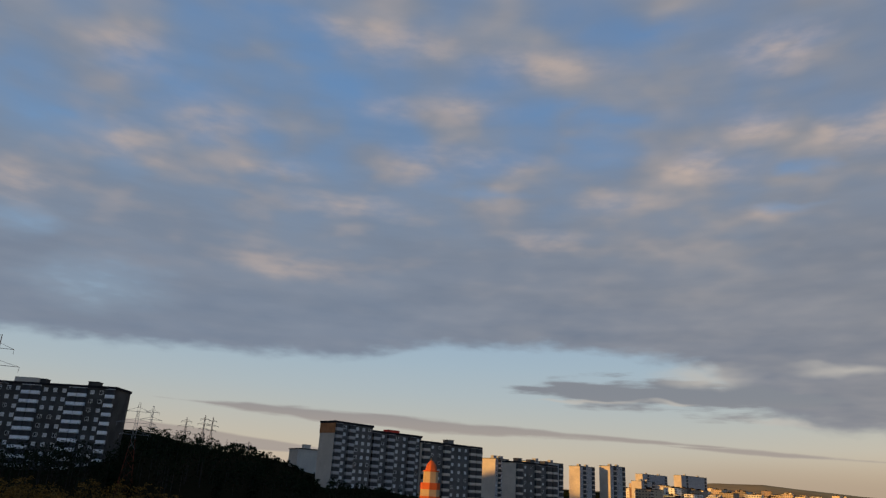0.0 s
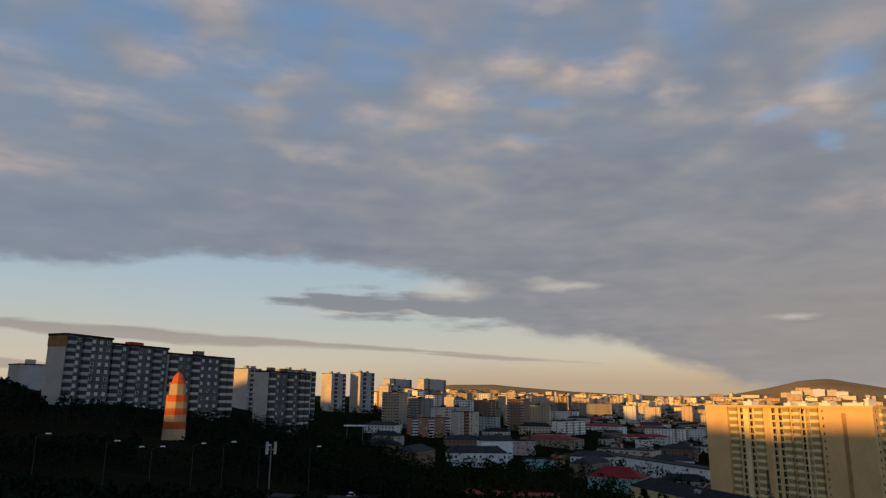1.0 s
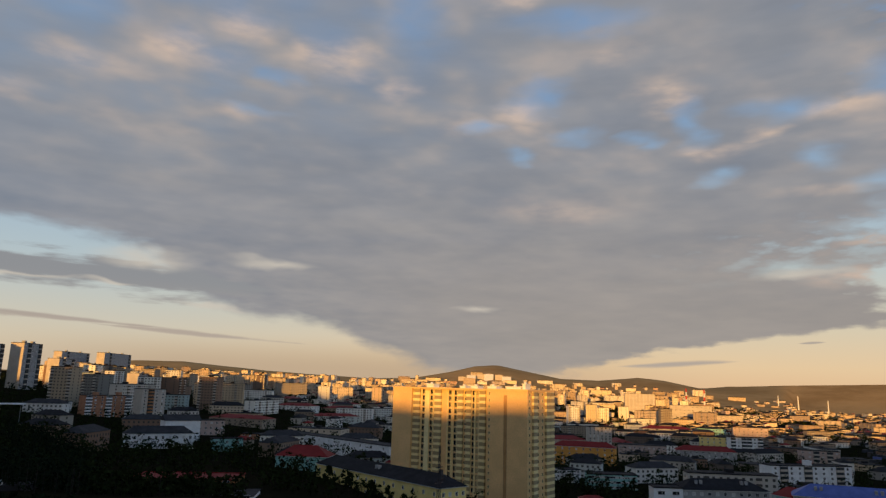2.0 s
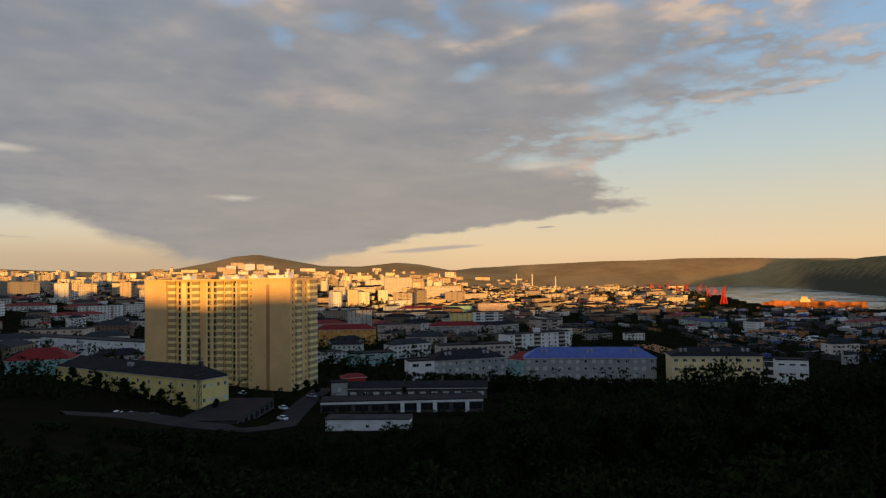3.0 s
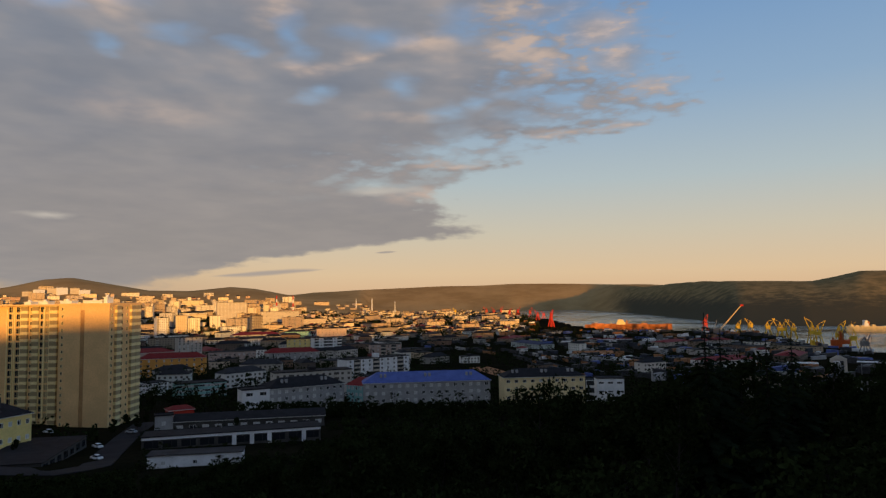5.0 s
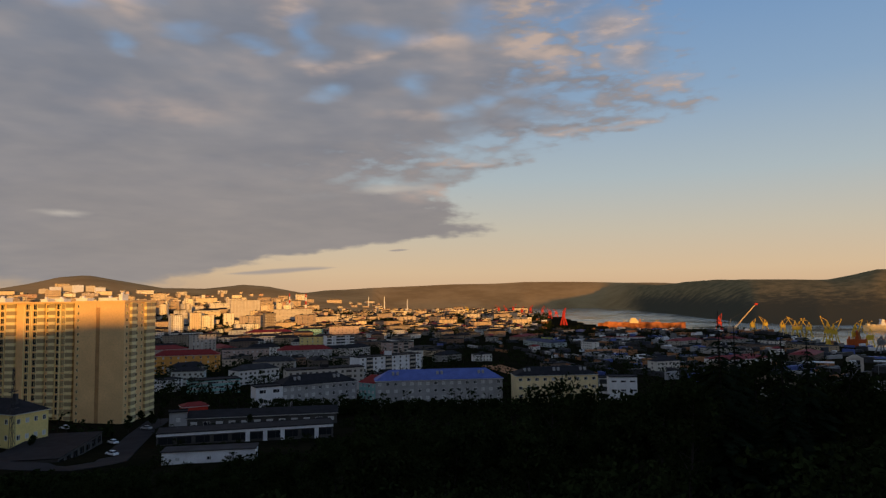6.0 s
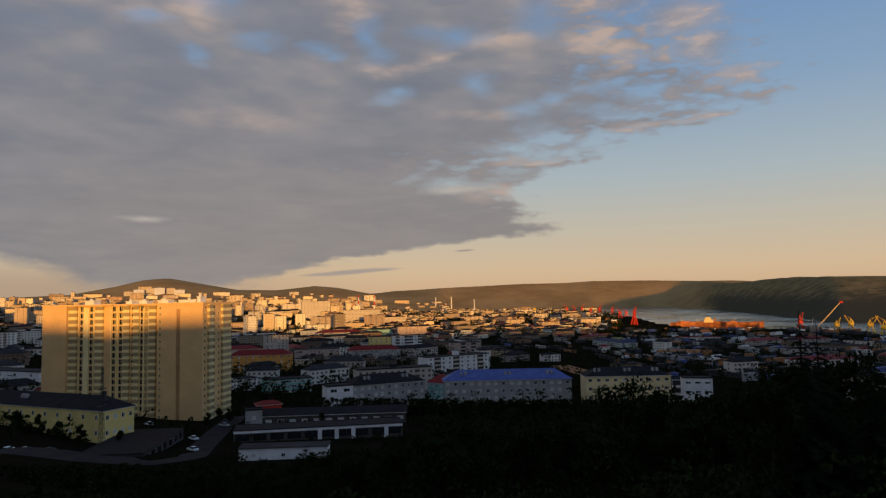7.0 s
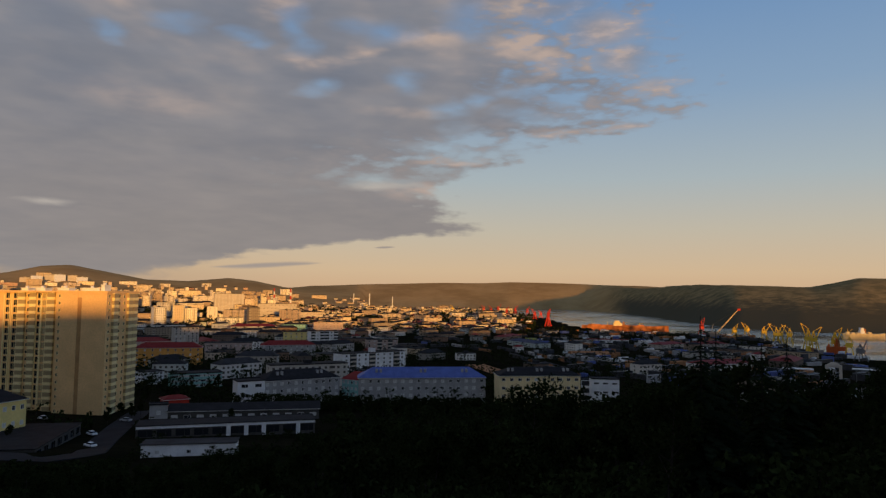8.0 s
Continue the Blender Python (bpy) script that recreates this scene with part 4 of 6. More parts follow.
# ---------------------------------------------------------------- the far town
def town_shape(w, d, floors, cols, hipped=0.0, bal=()):
    """Wall, roof and openings of one far building, all in real depth."""
    fh, h = 2.9, 2.9 * floors + 0.6
    wall = Shape().box(-w / 2, -d / 2, -6, w / 2, d / 2, h)
    roof = Shape()
    if hipped:
        roof.hip(-w / 2, -d / 2, h, w / 2, d / 2, hipped, d * 0.5, 0.5)
    else:
        roof.box(-w / 2 - 0.3, -d / 2 - 0.3, h, w / 2 + 0.3, d / 2 + 0.3, h + 0.5)
        n = max(1, int(w // 25))
        for k in range(n):
            x = -w / 2 + (k + 0.5) * w / n
            roof.box(x - 2, -2, h + 0.5, x + 2, 2, h + 2.2)
    s = Shape()
    for f in range(floors):
        for c in range(cols):
            x, z = -w / 2 + (c + 0.5) * w / cols, f * fh + 0.9
            for y, o in ((-d / 2, -1), (d / 2, 1)):
                if c in bal:
                    s.box(x - 1.5, min(y, y + o * 1.1), z - 0.9, x + 1.5, max(y, y + o * 1.1), z + 0.2, 1)
                    s.box(x - 1.4, min(y, y + o * 0.9), z + 0.2, x + 1.4, max(y, y + o * 0.9), z + 1.5, 0)
                else:
                    s.box(x - 0.7, min(y, y + o * 0.05), z, x + 0.7, max(y, y + o * 0.05), z + 1.35, 0)
        for c in range(int(d // 7)):
            yy, z = -d / 2 + (c + 0.5) * d / int(d // 7), f * fh + 0.9
            for x, o in ((-w / 2, -1), (w / 2, 1)):
                s.box(min(x, x + o * 0.05), yy - 0.7, z, max(x, x + o * 0.05), yy + 0.7, z + 1.35, 0)
    return wall, roof, s


def town_variant(w, d, floors, cols, roof_mat, hipped=0.0, bal=()):
    wall, roof, s = town_shape(w, d, floors, cols, hipped, bal)
    root = new("town_block")
    part("wall", wall.mesh("wall", TOWNWALL), root)
    part("roof", roof.mesh("roof", roof_mat), root)
    tagged(part("window_grid", s.mesh("window_grid", PANE, PALE), root), kind="stuff")
    return root, max(w, d), (wall, roof, s, roof_mat)


PANE = glass_mat("far_window_glass", (0.09, 0.08, 0.07), 0.25)
TAKEN = list(HELD) + [(240.0 + k * 2, 275.0 - k * 12, 34) for k in range(7)]


RAILS = [(82.0, 700, 86.6, 520), (83.2, 750, 88.6, 585), (81.0, 830, 87.4, 640), (85.6, 1010, 91.5, 800), (87.6, 980, 94.5, 815), (84.0, 1160, 90.2, 1010), (76.0, 900, 80.5, 760)]   # sidings: bearing and distance of both ends


def free(x, y, rad):
    return all((x - a) ** 2 + (y - b) ** 2 > (rad * 0.6 + c * 0.6) ** 2 for a, b, c in TAKEN)


def on_land(x, y):
    r, az = math.hypot(x, y), math.degrees(math.atan2(x, y))
    return not (82 < az and r > lerp_table(NEAR_SHORE, az) - 40)


LABELS = {"slab5": ("five-storey pale apartment slab in the far town", "apartment block"), "slab9": ("nine-storey pale apartment slab in the far town", "apartment block"),
          "point": ("tall pale apartment tower in the far town", "apartment tower"), "house": ("two-storey town house with a hipped roof", "house"),
          "redhall": ("low hall with a dark red roof", "hall"), "depot": ("low flat-roofed depot building", "depot"), "bluehall": ("low shed with a dull blue roof", "shed"), "small": ("small plain building in the dense town", "house")}
VARIANTS = {"slab5": [town_variant(62, 12, 5, 18, ROOF_GREY, bal=(3, 8, 13)), town_variant(44, 12, 5, 12, ROOF_DARK, bal=(2, 9)), town_variant(74, 12, 5, 22, ROOF_DARK, 3.0)],
            "slab9": [town_variant(56, 13, 9, 16, ROOF_GREY, bal=(2, 7, 13)), town_variant(84, 13, 9, 24, ROOF_GREY, bal=(4, 12, 19))],
            "point": [town_variant(24, 20, 10, 7, ROOF_GREY, bal=(1, 5)), town_variant(20, 18, 12, 6, ROOF_DARK, bal=(0, 5))],
            "house": [town_variant(26, 12, 2, 8, ROOF_DARK, 3.5), town_variant(34, 13, 3, 10, ROOF_DARK, 4.0), town_variant(30, 13, 3, 9, ROOF_GREY, 3.5)],
            "redhall": [town_variant(54, 22, 2, 9, ROOF_RED, 3.0)], "depot": [town_variant(48, 20, 2, 8, ROOF_GREY), town_variant(30, 16, 2, 5, ROOF_DARK)],
            "small": [town_variant(16, 10, 2, 5, ROOF_GREY), town_variant(20, 11, 3, 6, ROOF_DARK, 2.5), town_variant(12, 9, 2, 4, ROOF_RED, 2.2)],
            "bluehall": [town_variant(70, 24, 2, 10, DULL_BLUE, 3.0)]}
for kind, made in VARIANTS.items():
    for root, size, h in made:
        tagged(root, LABELS[kind][0], LABELS[kind][1], "far town")
SITES = []


def settle(kind, x, y, turn):
    which = random.choice(VARIANTS[kind])
    if not free(x, y, which[1]) or not on_land(x, y):
        return False
    SITES.append((math.hypot(x, y), which, pose(x, y, ground(x, y) - 0.3, 0, 0, turn)))
    TAKEN.append((x, y, which[1]))
    return True


for a0, r0, a1, r1 in RAILS:
    for k in range(12):
        TAKEN.append((*at(a0 + (a1 - a0) * k / 11, r0 + (r1 - r0) * k / 11), 9))
random.seed(11)
for tries in range(11000):
    az = random.uniform(14, 84) if tries % 5 else random.uniform(74, 104)
    r = math.sqrt(random.uniform(0.14, 3.0)) * 1000 if random.random() < 0.6 else random.uniform(1250, 3600)
    if r < 400 or (az < 24 and r > 2600) or (az < 66 and r > 3050) or (az > 66 and r > 4000):
        continue
    if az > 82 and r > 1020:
        continue
    if r < 1300 and random.random() < (0.84 if az > 74 else 0.45 if az > 45 else 0.25):
        continue
    x, y = at(az, r)
    if r > 1200:
        mix = ("slab5", "slab9", "slab5", "point", "small", "house", "small") if az < 64 else ("small", "small", "depot", "small", "house", "slab5", "small")
    else:
        mix = ("slab5", "house", "slab5", "depot", "house", "redhall", "redhall", "small") if az < 68 else ("depot", "depot", "small", "bluehall", "depot", "redhall", "house", "small")
    if az < 26 and r > 700:
        mix = ("slab9", "slab9", "slab5", "point")
    settle(random.choice(mix), x, y, random.choice((-50, -20, -35, 40, -62)) + random.uniform(-8, 8))
    if len(SITES) > 1350:
        break
# blocks climbing the slopes of the far hills
for tries in range(420):
    settle(random.choice(("slab5", "slab9", "small", "house", "slab5")), *at(random.uniform(38, 65), random.uniform(2850, 3480)), random.choice((-50, -35, 40)) + random.uniform(-8, 8))
# rows on the slope below the round hill
for k in range(6):
    settle("slab9", *at(43.6 + k * 1.0, 3250 + 20 * math.sin(k)), -47 + k * 3)
SITES.sort(key=lambda q: q[0])
USED = set()
for r, (root, size, shapes), m in SITES[:290]:
    if root.name in USED:
        copy_thing(root, m)
    else:
        root.matrix_basis = m
        USED.add(root.name)
for made in VARIANTS.values():
    for root, size, shapes in made:
        if root.name not in USED:
            root.matrix_basis = SITES[290][2]
far_town, FAR_ROOFS = Shape(), [ROOF_GREY, ROOF_DARK, ROOF_RED, DULL_BLUE]
for r, (root, size, (wall, roof, s, roof_mat)), m in SITES[291:]:
    far_town.add([m @ Vector(v) for v in wall.v], wall.f, 0)
    far_town.add([m @ Vector(v) for v in roof.v], roof.f, 3 + FAR_ROOFS.index(roof_mat))
    k = len(far_town.m)
    far_town.add([m @ Vector(v) for v in s.v], s.f, 1)
    far_town.m[k:] = [1 + i for i in s.m]
tagged(new("distant_town", far_town.mesh("distant_town", FARWALL, PANE, PALE, *FAR_ROOFS)), "sunlit pale apartment blocks of the distant town", "town", kind="stuff")


# ---------------------------------------------------------------- trees
def leaf_cloud(s, centre, rad, n, size, rnd, m=0, squash=0.8):
    for i in range(n):
        d = Vector((rnd.gauss(0, 1), rnd.gauss(0, 1), rnd.gauss(0, 1))).normalized() * rad * rnd.uniform(0.35, 1.0)
        c = centre + Vector((d.x, d.y, d.z * squash))
        u = Vector((rnd.gauss(0, 1), rnd.gauss(0, 1), rnd.gauss(0, 1))).normalized()
        w = u.orthogonal().normalized()
        w.rotate(Matrix.Rotation(rnd.uniform(0, 6.28), 3, u))
        v = u.cross(w)
        k = size * rnd.uniform(0.6, 1.4)
        s.add([c - w * k, c - v * k * 0.55, c + w * k, c + v * k * 0.55], [(0, 1, 2, 3)], m)


def birch(seed, height, leaves, size, leaf, label):
    rnd = random.Random(seed)
    root = new("tree")
    wood, crown = Shape(), Shape()
    bend = Vector((rnd.uniform(-0.4, 0.4), rnd.uniform(-0.4, 0.4), 0))
    pts = [Vector((0, 0, -0.4)), Vector((0, 0, height * 0.3)) + bend * 0.4, Vector((0, 0, height * 0.62)) + bend, Vector((0, 0, height * 0.97)) + bend * 1.3]
    for i, (p, q) in enumerate(zip(pts, pts[1:])):
        wood.beam(p, q, height * (0.030, 0.023, 0.014)[i], height * (0.023, 0.014, 0.004)[i], sides=6)
    tips = []
    for i in range(13):
        k = rnd.uniform(0.28, 0.95)
        z = height * k
        base = Vector((0, 0, z)) + bend * k
        a = i * 2.4 + rnd.uniform(-0.4, 0.4)
        reach = height * 0.26 * (1.15 - k) ** 0.6 * rnd.uniform(0.7, 1.2)
        tip = base + Vector((math.cos(a) * reach, math.sin(a) * reach, reach * rnd.uniform(0.35, 0.9)))
        wood.beam(base, tip, height * 0.009, height * 0.003, sides=4)
        tips += [tip, base.lerp(tip, 0.55)]
    tips.append(pts[-1])
    for t in tips:
        leaf_cloud(crown, t, height * rnd.uniform(0.07, 0.125), max(3, leaves // len(tips)), size, rnd)
    part("trunk", wood.mesh("trunk", BARK), root)
    part("crown", crown.mesh("crown", leaf), root)
    return tagged(root, label, "tree")


def spruce(seed, height, label):
    rnd = random.Random(seed)
    root = new("tree")
    crown = Shape()
    for i in range(34):
        k = i / 34
        z, reach = height * (0.12 + 0.86 * k), height * 0.19 * (1 - k) ** 0.8 + 0.15
        for j in range(7):
            a = rnd.uniform(0, 6.28)
            d = Vector((math.cos(a), math.sin(a), 0))
            q = Vector((-d.y, d.x, 0))
            r = reach * rnd.uniform(0.6, 1.15)
            for e in range(4):
                c = Vector((0, 0, z)) + d * r * (e + 0.6) / 4 + Vector((0, 0, -r * 0.35 * (e / 4) ** 2))
                n = r * 0.17
                crown.add([c - d * n * 1.5, c - q * n + Vector((0, 0, -n * 0.5)), c + d * n * 1.6 + Vector((0, 0, -n * 0.8)), c + q * n + Vector((0, 0, -n * 0.4))], [(0, 1, 2, 3)])
    part("trunk", Shape().beam((0, 0, -0.4), (0, 0, height), height * 0.03, 0.03, sides=6).mesh("trunk", BARK), root)
    part("crown", crown.mesh("crown", LEAF_FIR), root)
    return tagged(root, label, "tree")


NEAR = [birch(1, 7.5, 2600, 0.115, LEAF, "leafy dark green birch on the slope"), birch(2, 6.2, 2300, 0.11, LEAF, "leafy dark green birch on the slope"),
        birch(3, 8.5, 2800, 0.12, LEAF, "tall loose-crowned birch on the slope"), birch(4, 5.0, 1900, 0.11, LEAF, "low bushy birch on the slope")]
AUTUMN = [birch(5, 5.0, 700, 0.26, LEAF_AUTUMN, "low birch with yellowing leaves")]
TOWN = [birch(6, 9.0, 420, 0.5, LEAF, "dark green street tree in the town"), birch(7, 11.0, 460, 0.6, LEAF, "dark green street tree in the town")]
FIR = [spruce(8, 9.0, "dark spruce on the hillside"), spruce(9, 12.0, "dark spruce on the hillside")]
PLACED = set()


def plant(root, x, y, scale=1.0, turn=None):
    turn = random.uniform(0, 360) if turn is None else turn
    z = ground(x, y) - 0.05
    if root.name not in PLACED:
        PLACED.add(root.name)
        root.matrix_basis = pose(x, y, z, 0, 0, turn)
        root.scale = (scale,) * 3
        return root
    ob = copy_thing(root, pose(x, y, z, 0, 0, turn))
    ob.scale = (scale,) * 3
    return ob


random.seed(5)
# the slope below the viewpoint
TREE_TOP = [(14, -9.0), (20, -9.6), (30, -10.2), (34, -11.2), (40, -12.2), (47, -12.4), (61, -12.4), (68, -11.2), (75, -10.4), (80, -9.7), (88, -9.4), (92, -7.4), (96, -6.0), (100, -5.5), (104, -5.8), (109, -5.6), (114, -5.0)]
TALL = [7.5, 6.2, 8.5, 5.0]


def headroom(az, r, slack=0.0):
    x, y = at(az, r)
    return EYE + r * math.tan(radians(lerp_table(TREE_TOP, az) + slack)) - ground(x, y)


for i in range(250):
    az, r = random.uniform(24, 114), 30 + 135 * random.random() ** 1.2
    k = random.randrange(4)
    limit = headroom(az, r, random.uniform(-1.6, 0.2))
    if limit > 2.2:
        plant(NEAR[k], *at(az, r), max(0.4, min(1.25, limit / TALL[k])))
# single taller crowns that stand up before the town
for az, r, k, tall in ((84.0, 44, 2, 8.8), (86.0, 46, 0, 8.4), (105.0, 60, 0, 7.2), (108.5, 50, 2, 7.8), (111, 60, 0, 8.6)):
    plant(NEAR[k], *at(az, r), tall / TALL[k])
for az, r, top, kind, tall in ((96.9, 33, -1.2, 4, 9.0), (98.0, 36, -2.2, 4, 9.0), (101.2, 34, -3.0, 4, 9.0), (102.9, 36, -2.6, 4, 9.0), (99.6, 40, -5.0, 0, 7.5), (95.4, 40, -5.6, 0, 7.5), (104.6, 38, -5.0, 1, 6.2)):
    x, y = at(az, r)
    plant((NEAR + [FIR[0]])[kind], x, y, (EYE + r * math.tan(radians(top)) - ground(x, y)) / tall)


def woods(name, label, spots, leaf, n, size, squash=0.9, trunk=True):
    """Countless trees as one mesh: spots are (x, y, height, spread)."""
    rnd, s = random.Random(len(spots)), Shape()
    for x, y, h, w in spots:
        z = ground(x, y)
        if trunk:
            s.beam((x, y, z - 0.3), (x, y, z + h * 0.6), h * 0.025, h * 0.01, 1, 4)
        for k in range(3):
            c = Vector((x + rnd.uniform(-0.3, 0.3) * w, y + rnd.uniform(-0.3, 0.3) * w, z + h * (0.26, 0.54, 0.80)[k]))
            leaf_cloud(s, c, w * (0.55, 0.5, 0.32)[k], n // 3, size, rnd, 0, h * 0.36 / w)
    return tagged(new(name, s.mesh(name, leaf, BARK)), label, "trees", kind="stuff")


# undergrowth on the near slope
spots = []
for i in range(3600):
    az, r = random.uniform(10, 116), 26 + 190 * random.random() ** 1.1
    if headroom(az, r, -0.8) > 1.2:
        spots.append((*at(az, r), min(3.4, headroom(az, r, -0.8)) * random.uniform(0.6, 1.0), random.uniform(2.2, 3.6)))
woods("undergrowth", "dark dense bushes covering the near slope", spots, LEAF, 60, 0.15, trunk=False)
# wooded hill on the upper side
spots, tip = [], []
for i in range(3200):
    az = random.uniform(-44, 17)
    r = 60 + 380 * random.random() ** 0.8
    x, y = at(az, r)
    if not free(x, y, 3) or (150 < r < 182 and az > -14) or (-4 < az < 0.5 and 195 < r < 245):
        continue
    top = lerp_table([(-44, 2.0), (-34, 1.4), (-32, 1.5), (-29.5, 2.1), (-28, 2.6), (-27, 1.9), (-26, 1.3), (-25, 2.3), (-24, 2.9), (-20, 2.75), (-16, 2.3), (-13, 1.3), (-11, 0.6), (-7, 0.1), (-3, -0.3), (2, -0.7), (8, -1.3), (16, -2.6)], az)
    if r < 150:
        top -= 5.5
    elif r < 238 and az < -14:
        top = -2.6
    elif r < 240 and az > -14:
        top = min(top, -2.3)
    limit = EYE + r * math.tan(radians(top + (random.uniform(-0.9, 0.15) if az > -19 else random.uniform(-1.5, 0.5)))) - ground(x, y)
    if limit > 2.0:
        h = min(limit, random.uniform(6, 11) if az > -19 else 14)
        spots.append((x, y, h, h * random.uniform(0.6, 0.95)))
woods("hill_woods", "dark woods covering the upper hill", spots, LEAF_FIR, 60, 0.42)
spots = []
for i in range(420):
    az, r = random.uniform(-38, -20), random.uniform(165, 238)
    x, y = at(az, r)
    limit = EYE + r * math.tan(radians(random.uniform(-3.5, 0.1) - 0.12 * max(0, az + 29))) - ground(x, y)
    if limit > 1.5:
        spots.append((x, y, min(limit, 7.0), 4.6))
woods("yellowing_bushes", "yellowing birch bushes below the apartment block", spots, LEAF_AUTUMN, 80, 0.24)
for i in range(36):
    az, r = random.uniform(-26, -13), random.uniform(230, 400)
    x, y = at(az, r)
    if free(x, y, 4):
        limit = EYE + r * math.tan(radians(2.6 if az < -17 else 1.6)) - ground(x, y)
        if limit > 3:
            plant(random.choice(FIR), x, y, min(1.0, limit / 11))
# between the houses
spots = []
for i in range(9500):
    az, r = random.uniform(8, 104), 215 + 1250 * random.random() ** 1.35
    x, y = at(az, r)
    if (50 < az < 68 and r < 305) or (28 < az < 51 and r < 275):
        continue
    if az > 70 and r > 420 and random.random() < 0.5:
        continue
    if free(x, y, 1) and on_land(x, y):
        h = random.uniform(3.5, 9.0) if r < 330 else random.uniform(5.0, 11.5)
        spots.append((x, y, h, h * random.uniform(0.6, 0.95)))
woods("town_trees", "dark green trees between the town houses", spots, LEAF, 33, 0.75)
for i in range(40):
    az, r = random.uniform(44, 92), random.uniform(270, 420)
    x, y = at(az, r)
    if free(x, y, 2):
        plant(random.choice(TOWN), x, y, random.uniform(0.5, 0.8))
# a belt of trees before the street front
spots = []
for i in range(520):
    az, r = random.uniform(59.5, 92), random.uniform(314, 326)
    x, y = at(az, r)
    limit = EYE + r * math.tan(radians(lerp_table([(59, -7.5), (62, -7.65), (66, -7.9), (72, -8.2), (80, -8.1), (84, -8.0), (88, -8.05), (92, -7.5)], az) - 0.7 * random.random() ** 1.6)) - ground(x, y)
    if (free(x, y, 1) or (az < 67.5 and r < 321)) and limit > 2:
        spots.append((x, y, limit, limit * random.uniform(0.5, 0.8)))
woods("street_trees", "dark row of leafy trees before the street front", spots, LEAF, 60, 0.5)
# trees before the long yellow house
spots = []
for i in range(240):
    az = random.uniform(33.4, 42.6)
    r = 345 - 7.8 * (az - 33.6) - random.uniform(6, 16)
    x, y = at(az, r)
    limit = EYE + r * math.tan(radians(-8.7 + random.uniform(-0.9, 0.25) + 0.9 * max(0.0, 1 - abs(az - 38.2)) - 0.5 * max(0, az - 40))) - ground(x, y)
    if limit > 1.5:
        spots.append((x, y, limit, limit * random.uniform(0.6, 0.9)))
woods("yard_trees", "dark leafy trees before the long yellow house", spots, LEAF, 60, 0.36)
# the wooded bank below the yard
spots = []
for i in range(950):
    az, r = random.uniform(24, 52), random.uniform(140, 226)
    x, y = at(az, r)
    limit = EYE + r * math.tan(radians(lerp_table([(24, -10.2), (33, -10.2), (36, -10.9), (39, -11.0), (42, -11.5), (48, -12.1), (52, -12.3)], az) - 1.2 * random.random() ** 1.5)) - ground(x, y)
    if limit > 0.2 and all((x - a) ** 2 + (y - b) ** 2 > (0.6 * c + 2) ** 2 for a, b, c in HELD):
        limit = max(limit, 1.4)
        spots.append((x, y, limit, max(2.6, limit * random.uniform(0.6, 1.0))))
woods("bank_trees", "dark leafy trees on the bank below the yard", spots, LEAF, 75, 0.34)
# bushes round the yard sheds
spots = []
for i in range(170):
    az, r = random.uniform(52.5, 67.5), random.choice((random.uniform(196, 205), random.uniform(238, 258), random.uniform(280, 292)))
    if r < 206 and 53.8 < az < 57.2 or (238 < r < 260 and 57 < az < 62 and random.random() < 0.8):
        continue
    h = random.uniform(1.5, 3.4) if r > 206 else random.uniform(1.5, 4.0)
    spots.append((*at(az, r), h, random.uniform(2.0, 3.6)))
woods("yard_bushes", "dark bushes growing round the low yard sheds", spots, LEAF, 60, 0.3)
# woods and gardens between the distant blocks
spots = []
for i in range(2600):
    az, r = random.uniform(16, 84), random.uniform(1150, 3000)
    x, y = at(az, r)
    if free(x, y, 1) and on_land(x, y):
        h = random.uniform(7, 14)
        spots.append((x, y, h, h * random.uniform(0.9, 1.6)))
woods("distant_trees", "dark trees between the distant town blocks", spots, LEAF, 33, 1.6)
# trees that stand before the houses
for az, r, k, size in ((34.6, 322, 0, 0.55), (36.2, 300, 1, 0.5), (38.0, 285, 0, 0.6), (39.4, 274, 1, 0.5), (40.6, 266, 0, 0.55), (42.0, 258, 1, 0.45), (44.6, 262, 0, 0.4), (51.6, 306, 0, 0.75), (52.4, 304, 1, 0.6),
                       (53.0, 312, 0, 0.6), (47.0, 300, 1, 0.3), (61.0, 312, 1, 0.5), (63.4, 314, 0, 0.6), (65.6, 318, 1, 0.5), (67.5, 322, 0, 0.6), (69.5, 318, 1, 0.6), (71.5, 316, 0, 0.7), (73.5, 318, 1, 0.55),
                       (75.5, 318, 0, 0.65), (77.5, 318, 1, 0.6), (79.5, 320, 0, 0.7), (82.0, 312, 1, 0.5), (84.0, 312, 0, 0.6), (86.5, 318, 1, 0.6), (88.5, 330, 0, 0.6)):
    plant(TOWN[k], *at(az, r), size * (1.5 if az < 45 else 1.0))


